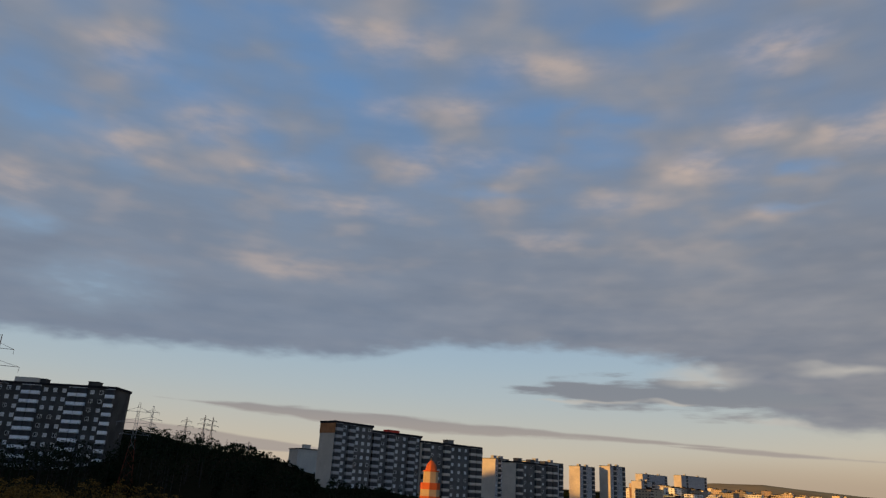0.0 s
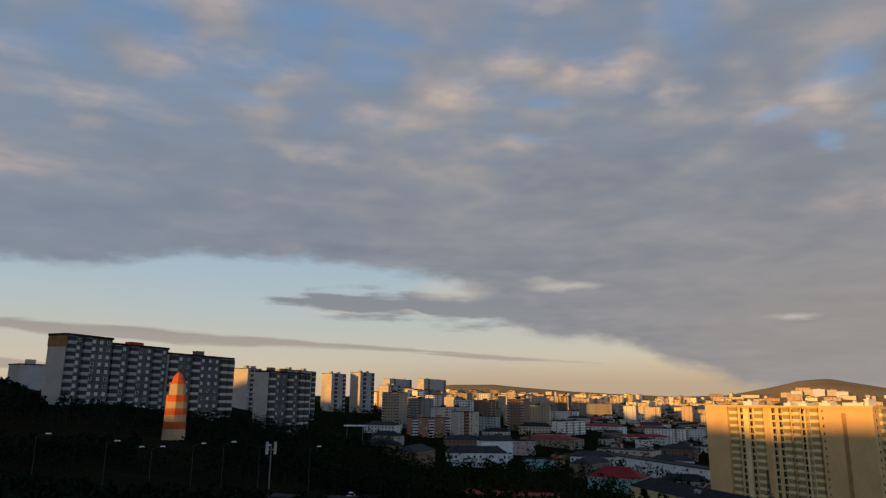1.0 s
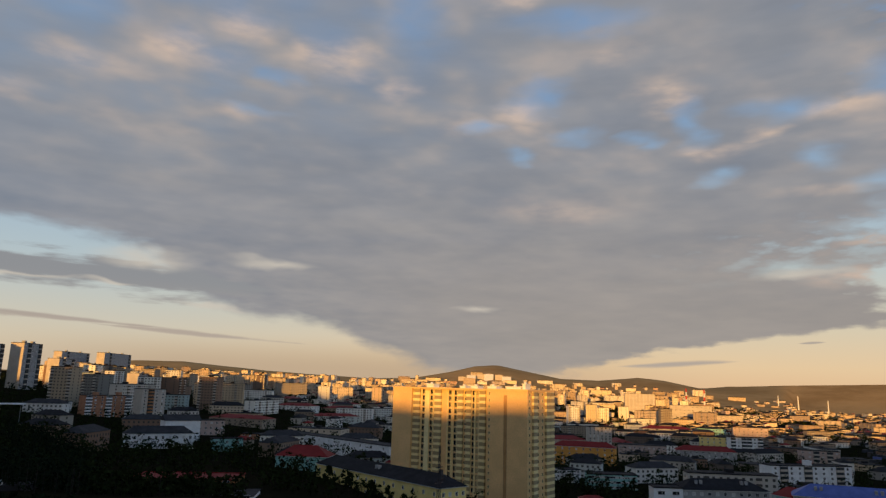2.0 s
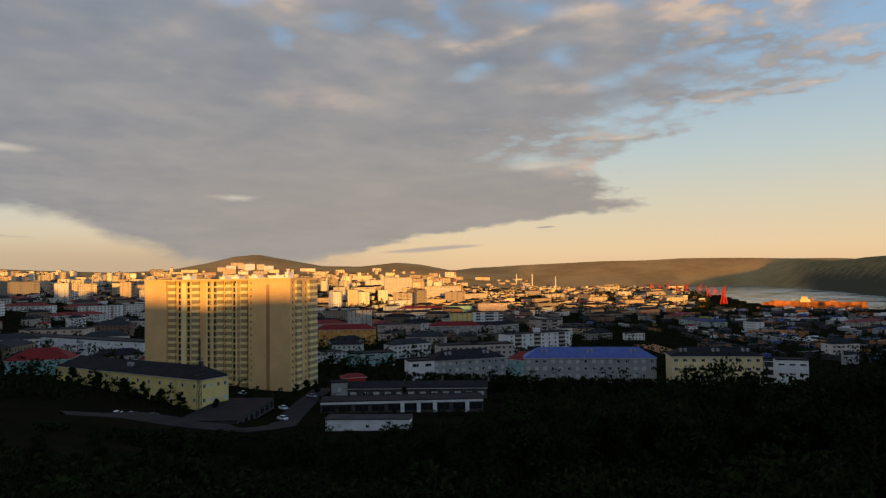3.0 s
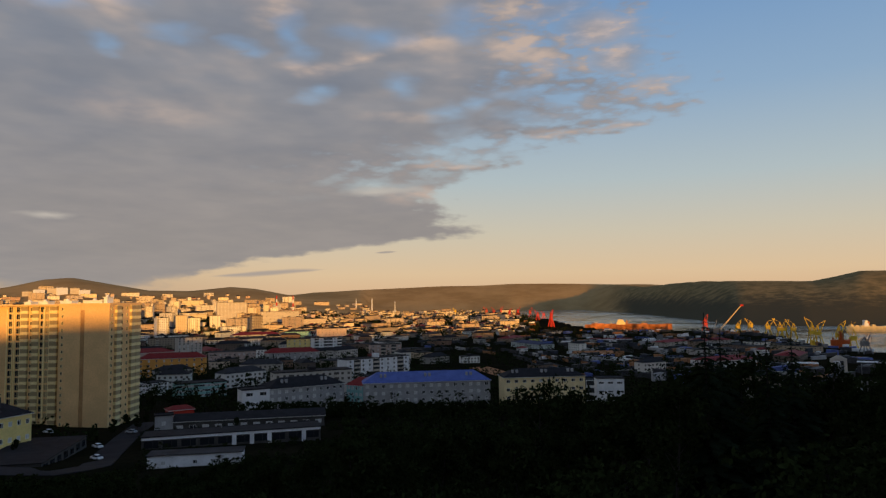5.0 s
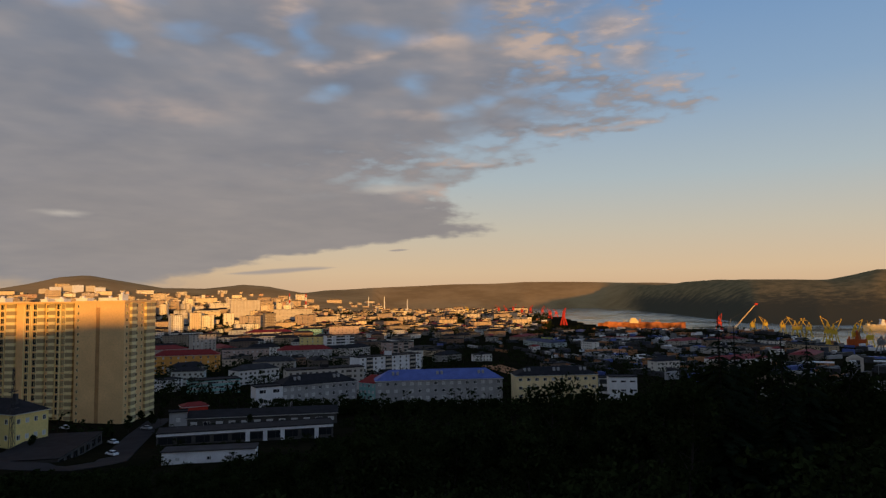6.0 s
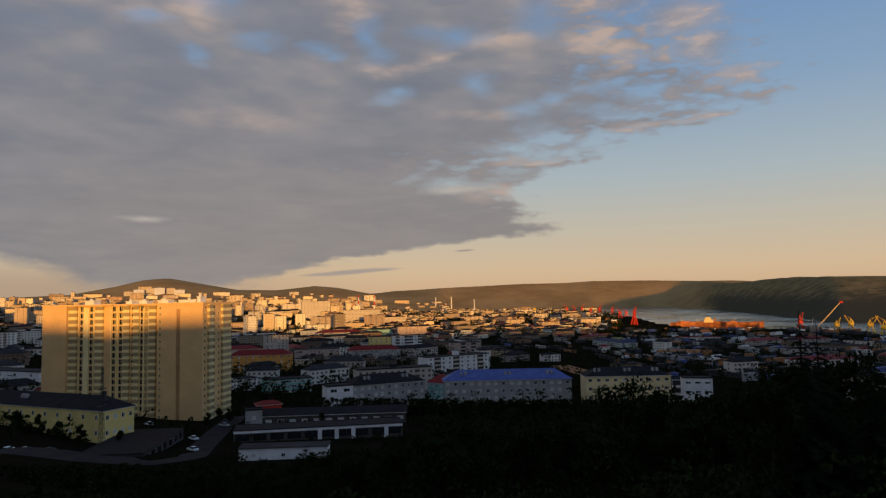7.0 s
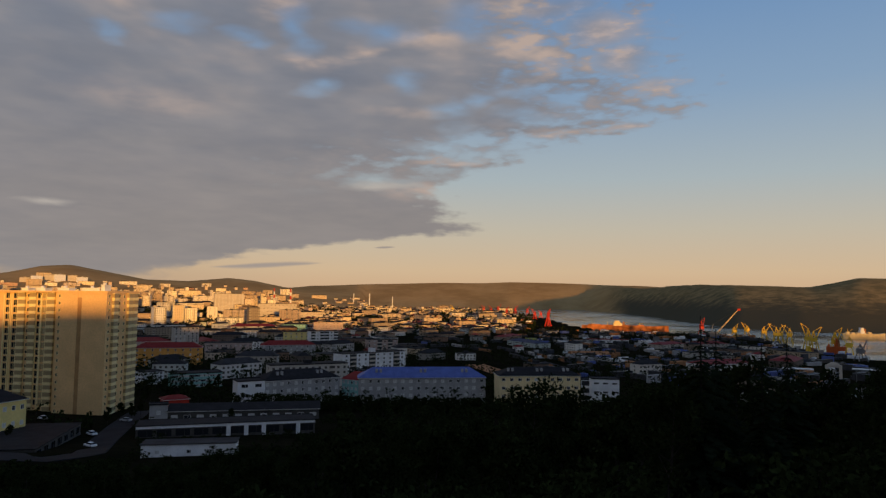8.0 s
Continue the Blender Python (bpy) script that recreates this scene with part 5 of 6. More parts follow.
# ---------------------------------------------------------------- the striped memorial tower
def memorial_tower():
    az, r = -1.8, 219
    x, y = at(az, r)
    root = tagged(new("memorial_lighthouse"), "stepped lighthouse tower in orange and cream bands", "lighthouse")
    root.matrix_basis = pose(x, y, 59.2, 0, 0, 20)
    def drum(z0, z1, d0, d1, m):
        return Shape().beam((0, 0, z0), (0, 0, z1), d0, d1, sides=8).mesh("band", m)
    z = -0.5
    stripes = ((3.0, 6.4, 6.3, BAND_CREAM), (2.0, 6.2, 6.2, ORANGE_PAINT), (2.0, 6.1, 6.1, BAND_CREAM), (1.8, 6.1, 6.0, ORANGE_PAINT), (1.9, 5.9, 5.8, BAND_CREAM), (1.9, 6.0, 5.9, ORANGE_PAINT),
               (3.2, 4.6, 4.5, BAND_CREAM))
    for h, a, b, m in stripes:
        part("band", drum(z, z + h, a, b, m), root, "orange painted band" if m is ORANGE_PAINT else "cream painted band")
        z += h
    part("gallery", Shape().beam((0, 0, z), (0, 0, z + 0.35), 5.0, 5.0, sides=8).mesh("gallery", ORANGE_PAINT), root)
    part("dome", Shape().beam((0, 0, z + 0.35), (0, 0, z + 2.0), 3.6, 2.9, sides=8).beam((0, 0, z + 2.0), (0, 0, z + 3.2), 2.9, 1.0, sides=8).mesh("dome", ORANGE_PAINT), root, "orange dome")
    part("lantern", Shape().beam((0, 0, z + 3.2), (0, 0, z + 4.0), 0.9, 0.7, sides=8).beam((0, 0, z + 4.0), (0, 0, z + 5.0), 0.12, 0.08).mesh("lantern", BLACK_STEEL), root)
    for zz, d in ((z - 1.7, 2.12), (z - 4.9 - 1.0, 2.72), (z - 8.6, 2.8), (z - 12.2, 2.86)):
        for a in (-112, -68, 22, 158):
            m = Matrix.Rotation(radians(a + 90), 4, "Z") @ pose(0, -d + 0.12, zz)
            part("window", window_mesh(0.9, 1.3, GLASS, BAND_CREAM), root, place=m)


memorial_tower()


# ---------------------------------------------------------------- power line
def pylon(az, r, top, height, rusty=False):
    x, y = at(az, r)
    zt = EYE + r * math.tan(radians(top))
    root = tagged(new("power_pylon"), "grey steel lattice power pylon above the trees", "pylon", "power line")
    root.matrix_basis = pose(x, y, zt - height, 0, 0, 25)
    s, low, b, t = Shape(), Shape(), height * 0.09, 0.55
    k = max(0.16, r * 0.0006)
    for sx in (-1, 1):
        for sy in (-1, 1):
            low.beam((sx * b, sy * b, -4), (sx * t, sy * t, height * 0.62), k * 1.2)
            s.beam((sx * t, sy * t, height * 0.62), (sx * 0.25, sy * 0.25, height), k)
    lev = [0.05, 0.18, 0.3, 0.41, 0.51, 0.6, 0.7, 0.8, 0.9]
    wid = lambda u: b + (t - b) * min(1, u / 0.62) if u < 0.62 else t + (0.25 - t) * (u - 0.62) / 0.38
    for u, v in zip(lev, lev[1:]):
        p, q = wid(u), wid(v)
        for sgn in (-1, 1):
            for e in (-1, 1):
                (s if u > 0.5 else low).beam((-e * p, sgn * p, u * height), (e * q, sgn * q, v * height), k * 0.6).beam((sgn * p, -e * p, u * height), (sgn * q, e * q, v * height), k * 0.6)
    part("leg_frame", low.mesh("leg_frame", REDOX if rusty else STEEL), root, "dark red painted legs" if rusty else "")
    part("tower_frame", s.mesh("tower_frame", STEEL), root)
    for u, arm in ((0.66, 4.2), (0.78, 5.6), (0.90, 3.6)):
        z = height * u
        a = Shape()
        for sgn in (-1, 1):
            a.beam((0, 0, z), (sgn * arm, 0, z), k).beam((0, 0, z + 1.4), (sgn * arm, 0, z), k * 0.7)
            a.beam((sgn * arm, 0, z), (sgn * arm, 0, z - 1.3), k * 0.7)
        part("cross_arm", a.mesh("cross_arm", STEEL), root)


for az, r, top, h in ((-24.5, 240, 4.85, 29), (-23.5, 430, 4.65, 34), (-21.0, 560, 4.05, 30), (-19.7, 640, 4.3, 34), (-19.1, 700, 4.2, 36), (-34.4, 200, 8.5, 34), (-16.2, 950, 2.6, 30)):
    pylon(az, r, top, h, r == 240)


# ---------------------------------------------------------------- road, yard and their things
def ribbon(name, label, path, width, lift=0.12, mate=None, category="road"):
    pts = [Vector((*at(a, r), 0)) for a, r in path]
    fine = []
    for p, q in zip(pts, pts[1:]):
        n = max(1, int((q - p).length // 4))
        fine += [p.lerp(q, i / n) for i in range(n)]
    fine.append(pts[-1])
    s, vs = Shape(), []
    for i, p in enumerate(fine):
        d = (fine[min(i + 1, len(fine) - 1)] - fine[max(i - 1, 0)]).normalized()
        n = Vector((-d.y, d.x, 0)) * width / 2
        z = max(ground(p.x, p.y), ground((p + n).x, (p + n).y), ground((p - n).x, (p - n).y)) + lift
        for o in (n, -n):
            vs += [(p.x + o.x, p.y + o.y, z), (p.x + o.x, p.y + o.y, z - 2.0)]
    fs = []
    for i in range(len(fine) - 1):
        a, b = i * 4, i * 4 + 4
        fs += [(a, a + 2, b + 2, b), (a + 1, a, b, b + 1), (a + 2, a + 3, b + 3, b + 2)]
    s.add(vs, fs)
    return tagged(new(name, s.mesh(name, mate or ASPHALT)), label, category, kind="structure")


ribbon("road_1", "dark asphalt road along the hillside", [(3, 167), (6, 168), (10, 176), (12.5, 200), (13.5, 250), (13.8, 330)], 9)
ribbon("road_2", "dark asphalt yard street beside the tower", [(34, 236), (38, 240), (42, 216), (46.5, 212), (49.6, 230), (50.3, 255), (51.6, 290), (53.0, 330)], 9)
ribbon("road_3", "street running down towards the port", [(70.8, 560), (71.2, 700), (70.2, 900), (71.5, 1200)], 9)


def street_lamp(az, r, top, double=False):
    x, y = at(az, r)
    z = ground(x, y)
    h = max(6.0, min(12.0, EYE + r * math.tan(radians(top)) - z))
    root = tagged(new("street_lamp"), "tall grey street lamp beside the hillside road", "street lamp", "hillside street lamps")
    root.matrix_basis = pose(x, y, z, 0, 0, random.uniform(-10, 10))
    part("pole", Shape().beam((0, 0, -0.5), (0, 0, h), 0.22, 0.12, sides=8).mesh("pole", BLACK_STEEL), root)
    for s in ((-1, 1) if double else (1,)):
        part("arm", Shape().beam((0, 0, h - 0.15), (s * 1.6, 0, h + 0.45), 0.10, 0.08, sides=6).mesh("arm", BLACK_STEEL), root)
        part("lamp_head", Shape().taper(s * 2.0, 0, h + 0.36, h + 0.58, 1.1, 0.8, 0.42, 0.28).mesh("lamp_head", TRIM), root, "pale lamp head")


for az, r, top, dbl in ((-10.8, 160, -2.6, 0), (-6.3, 160, -3.15, 0), (-3.2, 158, -3.6, 1), (-0.3, 160, -3.4, 0), (1.9, 160, -3.3, 0), (4.6, 162, -3.55, 0), (8.45, 165, -3.65, 0)):
    street_lamp(az, r, top, dbl)


def sign_mast():
    x, y = at(5.45, 152)
    z = ground(x, y)
    h = EYE + 152 * math.tan(radians(-3.15)) - z
    root = tagged(new("sign_mast"), "pole with two upright pale panels beside the road", "sign mast")
    root.matrix_basis = pose(x, y, z, 0, 0, 10)
    part("pole", Shape().beam((0, 0, -0.5), (0, 0, h - 0.6), 0.34, 0.26, sides=8).mesh("pole", STEEL), root)
    for sx in (-0.85, 0.85):
        part("panel", Shape().box(sx - 0.28, -0.12, h - 2.5, sx + 0.28, 0.12, h).box(min(0, sx), -0.05, h - 1.6, max(0, sx), 0.05, h - 1.45).mesh("panel", PALE), root)


sign_mast()


def canopy(az, r, top, w, label):
    x, y = at(az, r)
    z = ground(x, y)
    h = max(3.0, EYE + r * math.tan(radians(top)) - z)
    root = tagged(new("canopy"), label, "canopy")
    root.matrix_basis = pose(x, y, z, 0, 0, -az)
    part("roof", Shape().box(-w / 2, -3, h - 0.7, w / 2, 3, h).mesh("roof", WHITEWASH), root, "white flat roof edge")
    for sx in (-w * 0.35, w * 0.35):
        part("post", Shape().box(sx - 0.2, -0.2, -0.5, sx + 0.2, 0.2, h - 0.7).mesh("post", STEEL), root)


canopy(11.9, 450, -1.85, 14, "white flat canopy among dark trees")
canopy(103.6, 560, -4.95, 20, "white flat loading canopy in the port")
canopy(107.9, 600, -4.75, 18, "white flat loading canopy in the port")


def utility_mast():
    x, y = at(43.35, 258)
    z = ground(x, y)
    h = EYE + 258 * math.tan(radians(-4.55)) - z
    root = tagged(new("utility_mast"), "dark steel lattice utility mast before the tower", "mast")
    root.matrix_basis = pose(x, y, z, 0, 0, 15)
    s = Shape()
    for sx in (-1, 1):
        for sy in (-1, 1):
            s.beam((sx * 0.7, sy * 0.7, -0.5), (sx * 0.22, sy * 0.22, h), 0.16, 0.12)
    for i in range(9):
        u, v = i / 9, (i + 1) / 9
        a, b = 0.7 - 0.48 * u, 0.7 - 0.48 * v
        for e in (-1, 1):
            s.beam((-a, e * a, u * h), (b, e * b, v * h), 0.09).beam((e * a, -a, u * h), (e * b, b, v * h), 0.09)
    part("mast_frame", s.mesh("mast_frame", BLACK_STEEL), root)
    for zz, arm in ((h * 0.52, 3.0), (h * 0.72, 2.2)):
        part("cross_arm", Shape().box(-arm, -0.12, zz, arm, 0.12, zz + 0.25).mesh("cross_arm", BLACK_STEEL), root)
    part("transformer", Shape().taper(0, -0.7, h * 0.58, h * 0.70, 1.6, 1.4, 1.2, 1.0).mesh("transformer", BLACK_STEEL), root)


utility_mast()


def parked_car(az, r, turn, paint, label):
    x, y = at(az, r)
    root = tagged(new("car"), label, "car", "parked cars")
    root.matrix_basis = pose(x, y, ground(x, y) + 0.32, 0, 0, turn)
    s = Shape().taper(0, 0, 0.25, 0.55, 4.3, 4.4, 1.75, 1.8).taper(0, 0, 0.55, 0.92, 4.4, 4.1, 1.8, 1.7)
    body = part("body", s.mesh("body", paint), root)
    part("cabin", Shape().taper(-0.2, 0, 0.92, 1.42, 2.7, 1.7, 1.62, 1.3).mesh("cabin", GLASS), root)
    part("roof", Shape().taper(-0.2, 0, 1.42, 1.47, 1.7, 1.6, 1.3, 1.2).mesh("roof", paint), root)
    for wx in (-1.35, 1.35):
        for wy in (-0.82, 0.82):
            part("wheel", Shape().beam((wx, wy - 0.1, 0.31), (wx, wy + 0.1, 0.31), 0.62, sides=12).mesh("wheel", BLACK_STEEL), root)


random.seed(8)
for az, r, turn, paint, label in ((37.5, 244, 20, WHITEWASH, "white car parked in the yard"), (38.5, 246, 15, GREYW, "silver car parked in the yard"), (43.3, 282, 30, GREYW, "grey car parked in the yard"), (49.75, 272, 70, WHITEWASH, "white car parked beside the garages"), (49.7, 250, 75, WHITEWASH, "white car parked beside the garages"),
                                  (46.6, 312, 80, WHITEWASH, "white car parked in the yard"), (52.0, 300, 90, GREYW, "grey car parked by the tower"), (40.0, 246, 5, BLACK_STEEL, "dark car parked in the yard"),
                                  (76.5, 240, 10, WHITEWASH, "white van-like car among trees"), (11.8, 190, 70, WHITEWASH, "white car on the hillside road")):
    parked_car(az, r, turn, paint, label)


# ---------------------------------------------------------------- the port
def portal_crane(az, r, top, tilt, paint, turn, label, scale=1.0):
    x, y = at(az, r)
    z = max(0.6, ground(x, y))
    h = (EYE + r * math.tan(radians(top)) - z)
    root = tagged(new("portal_crane"), label, "crane", "port cranes")
    root.matrix_basis = pose(x, y, z, 0, 0, 180 - az + turn)
    k = 1.5 * scale
    leg_h = h * 0.42
    for sx in (-1, 1):
        for sy in (-1, 1):
            part("leg", Shape().beam((sx * 5.2, sy * 5.2, -0.5), (sx * 2.4, sy * 2.4, leg_h), k, k * 0.8).mesh("leg", paint), root)
    s = Shape().box(-3.2, -3.2, leg_h - 0.6, 3.2, 3.2, leg_h + 0.5)
    part("portal_deck", s.mesh("portal_deck", paint), root)
    part("cabin", Shape().box(-2.6, -2.2, leg_h + 0.5, 4.2, 2.2, leg_h + 4.8).box(-4.4, -1.4, leg_h + 1.0, -2.6, 1.4, leg_h + 3.4).mesh("cabin", paint), root)
    mast = Shape()
    for sy in (-1.5, 1.5):
        mast.beam((-1.5, sy, leg_h + 4.8), (0.5, sy * 0.4, h * 0.86), k * 0.7).beam((2.8, sy, leg_h + 4.8), (0.5, sy * 0.4, h * 0.86), k * 0.7)
    part("mast", mast.mesh("mast", paint), root)
    reach = (h - leg_h) * 1.05 / max(0.3, math.sin(radians(tilt)))
    tip = (-2.0 - math.cos(radians(tilt)) * reach, 0, leg_h + 3 + math.sin(radians(tilt)) * reach * 0.9)
    jib = Shape().beam((-2.0, -1.0, leg_h + 3), tip, k * 0.8, k * 0.5).beam((-2.0, 1.0, leg_h + 3), tip, k * 0.8, k * 0.5)
    jib.beam((0.5, 0, h * 0.86), tip, k * 0.35).beam((0.5, 0, h * 0.86), (5.0, 0, leg_h + 4.8), k * 0.4)
    part("jib", jib.mesh("jib", paint), root)
    part("hook_line", Shape().beam(tip, (tip[0], tip[1], leg_h + 2), 0.25).mesh("hook_line", BLACK_STEEL), root)


YEL, RED, GRY = (YELLOW_PAINT, "yellow slewing portal crane on the quay"), (RED_PAINT, "red portal crane on the quay"), (STEEL, "grey portal crane in the port")
for az, r, top, tilt, (paint, label), turn in ((99.35, 1330, -1.95, 72, YEL, 30), (100.2, 1380, -1.8, 62, YEL, 200), (101.4, 1340, -1.85, 58, YEL, 15), (102.2, 1210, -1.82, 64, YEL, 190), (102.5, 1260, -1.9, 70, YEL, 10),
                                               (103.1, 1250, -1.9, 60, YEL, 170), (104.3, 1060, -1.76, 72, YEL, 205), (104.7, 1080, -2.0, 66, YEL, 20), (106.05, 1020, -2.0, 70, YEL, 30), (106.9, 980, -2.3, 60, YEL, 180),
                                               (97.0, 1380, -1.5, 80, RED, 20), (85.1, 1600, -0.98, 72, RED, 60), (84.0, 2100, -1.0, 66, RED, 200), (83.4, 2500, -0.8, 70, RED, 20), (80.4, 2600, -0.75, 70, RED, 200), (81.7, 2550, -0.85, 68, RED, 30), (84.5, 2380, -1.1, 66, RED, 190), (82.4, 2700, -0.75, 60, RED, 40), (81.0, 2750, -0.65, 64, RED, 15),
                                               (79.8, 2800, -0.7, 58, RED, 190), (78.4, 2850, -0.75, 64, GRY, 20), (77.2, 2900, -0.75, 60, YEL, 200), (92.8, 1180, -2.7, 65, GRY, 25), (93.6, 1050, -2.9, 60, GRY, 200),
                                               (107.6, 900, -2.85, 68, GRY, 30)):
    portal_crane(az, r, top, tilt, paint, turn, label, 2.2 if az == 85.1 else 1.4 if r > 2000 else 1.0)


def quay_crane():
    """The big harbour crane with a long lattice jib."""
    x, y = at(97.9, 1050)
    z = ground(x, y)
    root = tagged(new("harbour_crane"), "large grey harbour crane with a long pale lattice jib", "crane", "port cranes")
    root.matrix_basis = pose(x, y, z, 0, 0, 82)
    zz = EYE + 1050 * math.tan(radians(-2.65)) - z
    for sx in (-1, 1):
        for sy in (-1, 1):
            part("leg", Shape().beam((sx * 8, sy * 6, -0.5), (sx * 2.5, sy * 2.5, zz - 4), 1.3, 1.0).mesh("leg", STEEL), root)
    part("machine_house", Shape().box(-4, -4, zz - 4, 6, 4, zz + 2.5).box(-5.5, -2, zz - 3, -4, 2, zz + 0.5).mesh("machine_house", STEEL), root)
    part("mast", Shape().beam((4, -2, zz + 2.5), (1, 0, zz + 14), 1.0).beam((4, 2, zz + 2.5), (1, 0, zz + 14), 1.0).mesh("mast", STEEL), root)
    tip = Vector((-32.0, 0, EYE + 1050 * math.tan(radians(-0.75)) - z))
    foot, jib = Vector((-3, 0, zz)), Shape()
    for sy in (-1.4, 1.4):
        for dz in (0, 2.2):
            jib.beam(foot + Vector((0, sy, dz)), tip + Vector((0, sy * 0.3, dz * 0.2)), 0.55)
    for i in range(12):
        p, q = foot.lerp(tip, i / 12), foot.lerp(tip, (i + 1) / 12)
        w, v = 1 - 0.7 * i / 12, 1 - 0.7 * (i + 1) / 12
        jib.beam(p + Vector((0, -1.4 * w, 2.2 * w)), q + Vector((0, 1.4 * v, 0)), 0.3).beam(p + Vector((0, 1.4 * w, 2.2 * w)), q + Vector((0, -1.4 * v, 0)), 0.3)
    part("jib", jib.mesh("jib", CREAM), root, "pale yellow lattice jib")
    part("jib_head", Shape().box(tip.x - 2.5, -1.2, tip.z - 1.2, tip.x + 1.5, 1.2, tip.z + 1.2).mesh("jib_head", RED_PAINT), root, "red jib head")
    part("stay", Shape().beam((1, 0, zz + 14), tip, 0.35).mesh("stay", BLACK_STEEL), root)


quay_crane()


def ship(p1, p2, top, beam_w, hull, house, label, house_at=0.8, base=0.2, masts=3, boxes=None):
    a, turn, w = site(p1, p2)
    h = (EYE + (p1[1] + p2[1]) / 2 * math.tan(radians(top))) - base
    root = tagged(new("ship"), label, "ship", "moored ships")
    root.matrix_basis = pose(a.x, a.y, base, 0, 0, turn)
    s = Shape()
    n = 12
    prof = [(0.0, 0.35), (0.06, 0.75), (0.14, 1.0), (0.86, 1.0), (0.95, 0.62), (1.0, 0.04)]
    for (u, k), (v, j) in zip(prof, prof[1:]):
        x0, x1, b0, b1 = u * w, v * w, k * beam_w / 2, j * beam_w / 2
        c = beam_w / 2
        up0, up1 = h * (1.12 if u > 0.9 else 1), h * (1.12 if v > 0.9 else 1)
        s.add([(x0, c - b0 * 0.8, -1.5), (x1, c - b1 * 0.8, -1.5), (x1, c + b1 * 0.8, -1.5), (x0, c + b0 * 0.8, -1.5), (x0, c - b0, up0), (x1, c - b1, up1), (x1, c + b1, up1), (x0, c + b0, up0)],
              [(0, 3, 2, 1), (4, 5, 6, 7), (0, 1, 5, 4), (1, 2, 6, 5), (2, 3, 7, 6), (3, 0, 4, 7)])
    part("hull", s.mesh("hull", hull), root)
    hx = w * house_at
    s = Shape().box(hx - w * 0.05, beam_w * 0.15, h, hx + w * 0.05, beam_w * 0.85, h + 5.5).box(hx - w * 0.04, beam_w * 0.2, h + 5.5, hx + w * 0.03, beam_w * 0.8, h + 9.0)
    s.box(hx - w * 0.035, beam_w * 0.05, h + 9.0, hx + w * 0.02, beam_w * 0.95, h + 11.0)
    part("deck_house", s.mesh("deck_house", house), root, "pale deck house")
    part("funnel", Shape().taper(hx + w * 0.07, beam_w / 2, h, h + 9, 4, 3, 4, 3).mesh("funnel", RUST), root)
    for i in range(masts):
        x = w * (0.12 + 0.55 * i / max(1, masts - 1))
        part("mast", Shape().beam((x, beam_w / 2, h), (x, beam_w / 2, h + 9), 0.8, 0.4).beam((x, beam_w / 2, h + 2), (x + 8, beam_w / 2, h + 8), 0.5).mesh("mast", YELLOW_PAINT), root)
    rnd = random.Random(int(w))
    for i in range(boxes or 5):
        x = w * (0.08 + 0.64 * i / (boxes or 5))
        part("hatch", Shape().box(x, beam_w * 0.2, h, x + w * 0.07, beam_w * 0.8, h + rnd.uniform(1.2, 3.0)).mesh("hatch", hull), root)


ship((87.8, 1560), (94.6, 1570), -2.20, 24, RUSTY_HULL, CREAM, "long rusty orange ship lying in the bay", 0.42, masts=4, boxes=9)
ship((106.6, 1480), (109.2, 1500), -2.30, 18, CREAM, WHITEWASH, "pale ship lit by low sun", 0.45, masts=1)
ship((95.5, 1010), (100.1, 1020), -3.95, 16, RED_PAINT, GREYW, "dark red ship hull at the quay", 0.12, base=2.0, masts=2)
ship((102.4, 960), (105.3, 970), -4.0, 16, RED_PAINT, YELLOW_PAINT, "red ship hull with yellow deck house at the quay", 0.7, base=2.0, masts=1)
ship((105.5, 1010), (106.8, 1012), -3.3, 12, ORANGE_PAINT, ORANGE_PAINT, "orange tug at the quay", 0.5, base=0.5, masts=1, boxes=2)


def arch_gate():
    x, y = at(105.9, 560)
    z = ground(x, y)
    root = tagged(new("concrete_arch"), "tall white concrete arch frame in the port", "arch")
    root.matrix_basis = pose(x, y, z, 0, 0, -106)
    h = max(8.0, EYE + 560 * math.tan(radians(-4.6)) - z)
    for sx in (-4.2, 4.2):
        part("pillar", Shape().box(sx - 1.0, -1.5, -0.5, sx + 1.0, 1.5, h - 1.6).mesh("pillar", PALE), root)
    part("lintel", Shape().box(-5.2, -1.6, h - 1.6, 5.2, 1.6, h).taper(0, 0, h, h + 2.0, 9, 3, 3, 2).mesh("lintel", PALE), root)
    part("core", Shape().box(-1.4, -1.0, -0.5, 1.4, 1.0, h * 0.75).mesh("core", GREYW), root)


arch_gate()


def mast(az, r, top, label, base_w=3.0, red=True):
    x, y = at(az, r)
    z = ground(x, y)
    h = EYE + r * math.tan(radians(top)) - z
    root = tagged(new("chimney" if base_w > 2.5 else "mast"), label, "chimney" if base_w > 2.5 else "mast")
    root.matrix_basis = pose(x, y, z)
    n = 6
    for i in range(n):
        a, b = i / n, (i + 1) / n
        part("section", Shape().beam((0, 0, h * a - (1 if i == 0 else 0)), (0, 0, h * b), base_w * (1 - 0.4 * a), base_w * (1 - 0.4 * b), sides=10).mesh("section", RED_PAINT if i % 2 and red else TRIM), root)


mast(63.9, 2300, 0.45, "red and white banded chimney in the town", 6.0)
mast(62.6, 2400, 0.50, "red and white banded chimney in the town", 6.0)
mast(69.0, 3400, 0.15, "pale tower far across the town", 5.0, False)
mast(70.3, 3400, 0.15, "pale tower far across the town", 7.0, False)
mast(72.2, 3300, -0.1, "pale tower far across the town", 5.0, False)


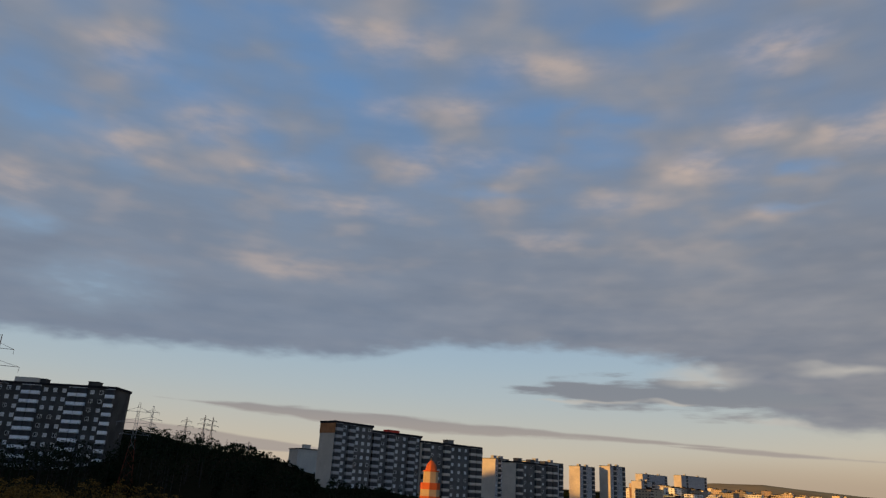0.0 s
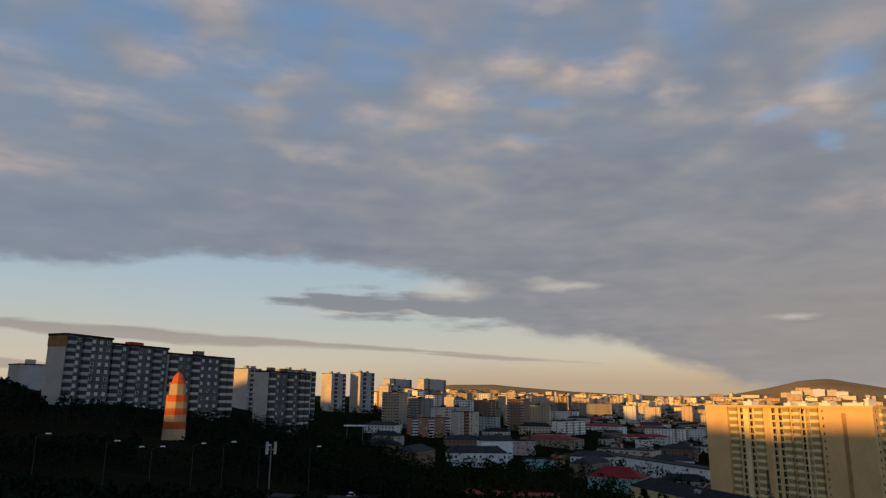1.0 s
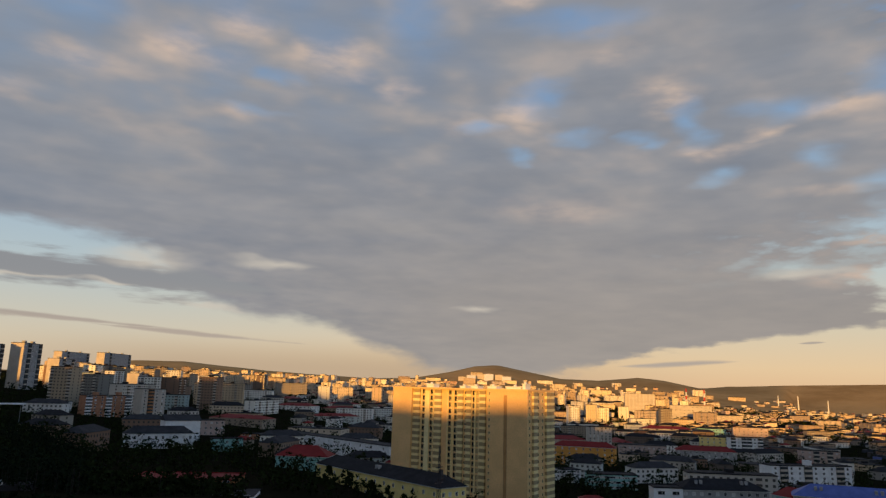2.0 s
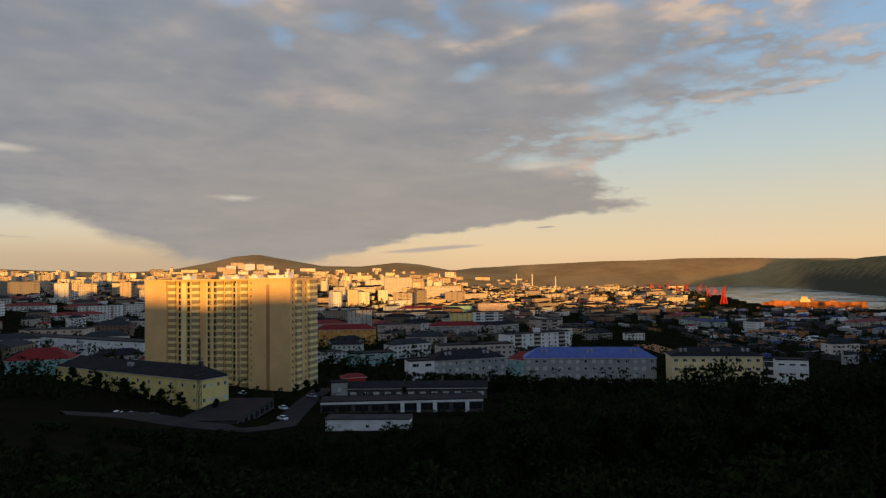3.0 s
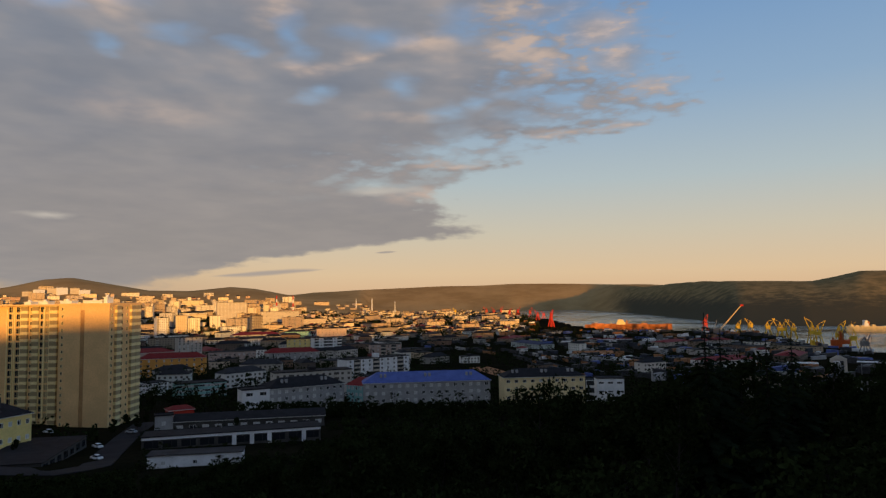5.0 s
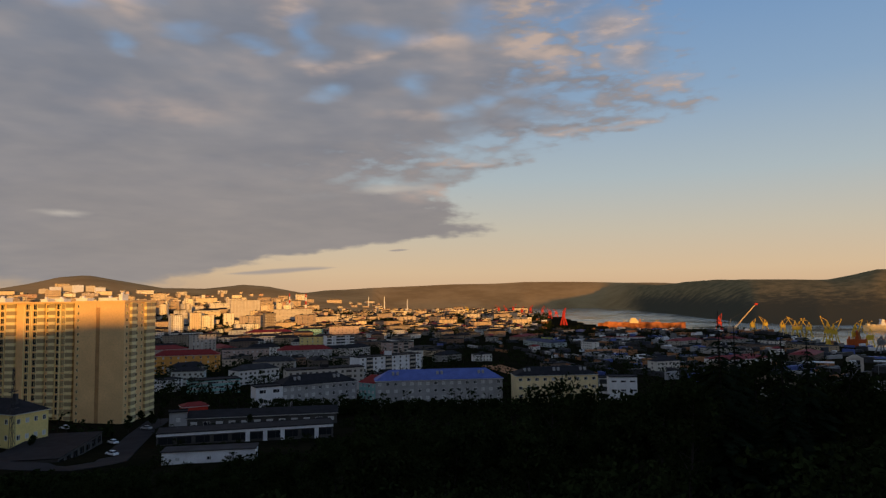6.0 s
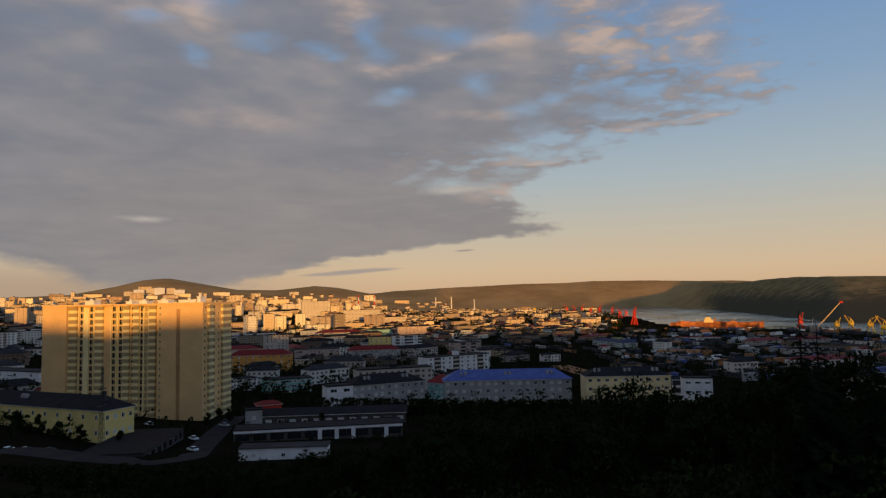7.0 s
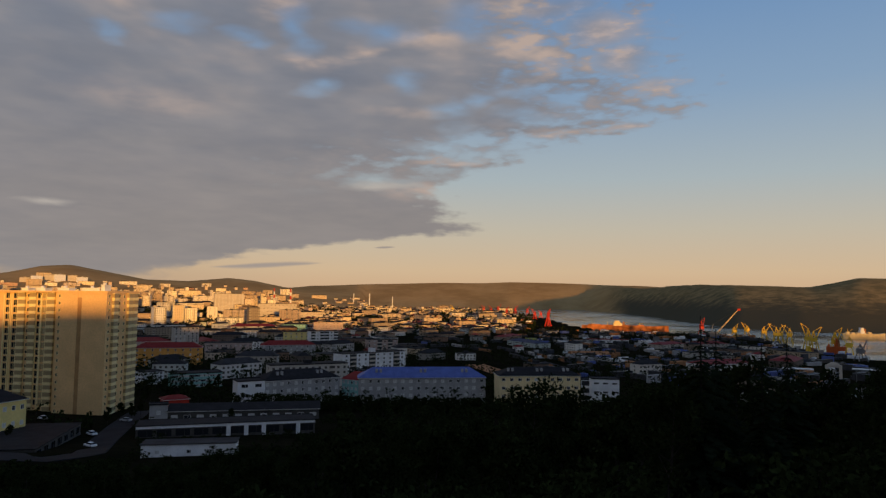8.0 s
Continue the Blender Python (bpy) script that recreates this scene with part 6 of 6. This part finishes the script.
# rows of containers and stacked cargo on the quays
def container_rows():
    rnd, s = random.Random(4), Shape()
    for i in range(900):
        az = rnd.uniform(74, 108)
        r = rnd.uniform(480, 1420) if az > 84 else rnd.uniform(850, 2600)
        x, y = at(az, r)
        if not on_land(x, y) or not free(x, y, 6):
            continue
        z, t = ground(x, y), radians(rnd.choice((-40, -42, 48)))
        w, d, h = rnd.choice(((12, 2.5, 2.6), (12, 2.5, 5.2), (6, 2.5, 2.6), (18, 6, 4), (26, 3.0, 3.6)))
        m = Matrix.Translation((x, y, z)) @ Matrix.Rotation(t, 4, "Z")
        b = Shape().box(-w / 2, -d / 2, -1, w / 2, d / 2, h)
        s.add([m @ Vector(v) for v in b.v], b.f, rnd.choice((0, 0, 0, 1, 1, 2, 2, 3, 0, 0, 4, 6, 6, 6)))
    tagged(new("cargo_stacks", s.mesh("cargo_stacks", BLACK_STEEL, GREYW, RUST, ROOF_BLUE, WHITEWASH, RED_PAINT, HULL_DARK)), "containers and cargo stacked in the dark port yards", "cargo", kind="stuff")


container_rows()


# freight wagons on the sidings
def freight_wagon(paint, roof_paint, label):
    root = tagged(new("freight_wagon"), label, "wagon", "freight wagons")
    part("body", Shape().box(-6.4, -1.45, 1.1, 6.4, 1.45, 3.7).box(-6.6, -1.2, 0.85, 6.6, 1.2, 1.1).mesh("body", paint), root)
    part("roof", Shape().taper(0, 0, 3.7, 4.15, 13.0, 12.6, 3.0, 1.4).mesh("roof", roof_paint), root)
    for x in (-4.4, 4.4):
        s = Shape().box(x - 1.5, -1.1, 0.45, x + 1.5, 1.1, 0.85)
        for w in (-0.9, 0.9):
            for y in (-0.85, 0.85):
                s.beam((x + w, y - 0.08, 0.47), (x + w, y + 0.08, 0.47), 0.92, sides=10)
        part("bogie", s.mesh("bogie", BLACK_STEEL), root)
    return root


WAGONS = [freight_wagon(RUST, ROOF_GREY, "rust-brown covered freight wagon on a siding"), freight_wagon(HULL_DARK, ROOF_DARK, "dark blue-grey freight wagon on a siding"),
          freight_wagon(GREYW, PALE, "grey freight wagon with a pale roof on a siding"), freight_wagon(BLACK_STEEL, ROOF_GREY, "black freight wagon on a siding")]
random.seed(21)
stood = set()
for a0, r0, a1, r1 in RAILS:
    p, q = Vector(at(a0, r0)), Vector(at(a1, r1))
    turn = math.degrees(math.atan2(q.y - p.y, q.x - p.x))
    count = int((q - p).length // 14.4)
    for k in range(count):
        if random.random() < 0.12:
            continue
        c = p.lerp(q, (k + 0.5) / count)
        if any((c.x - a) ** 2 + (c.y - b) ** 2 < (0.55 * d + 6) ** 2 for a, b, d in HELD):
            continue
        wagon = random.choice(WAGONS)
        m = pose(c.x, c.y, ground(c.x, c.y) + 0.15, 0, 0, turn)
        if wagon.name in stood:
            copy_thing(wagon, m)
        else:
            wagon.matrix_basis = m
            stood.add(wagon.name)
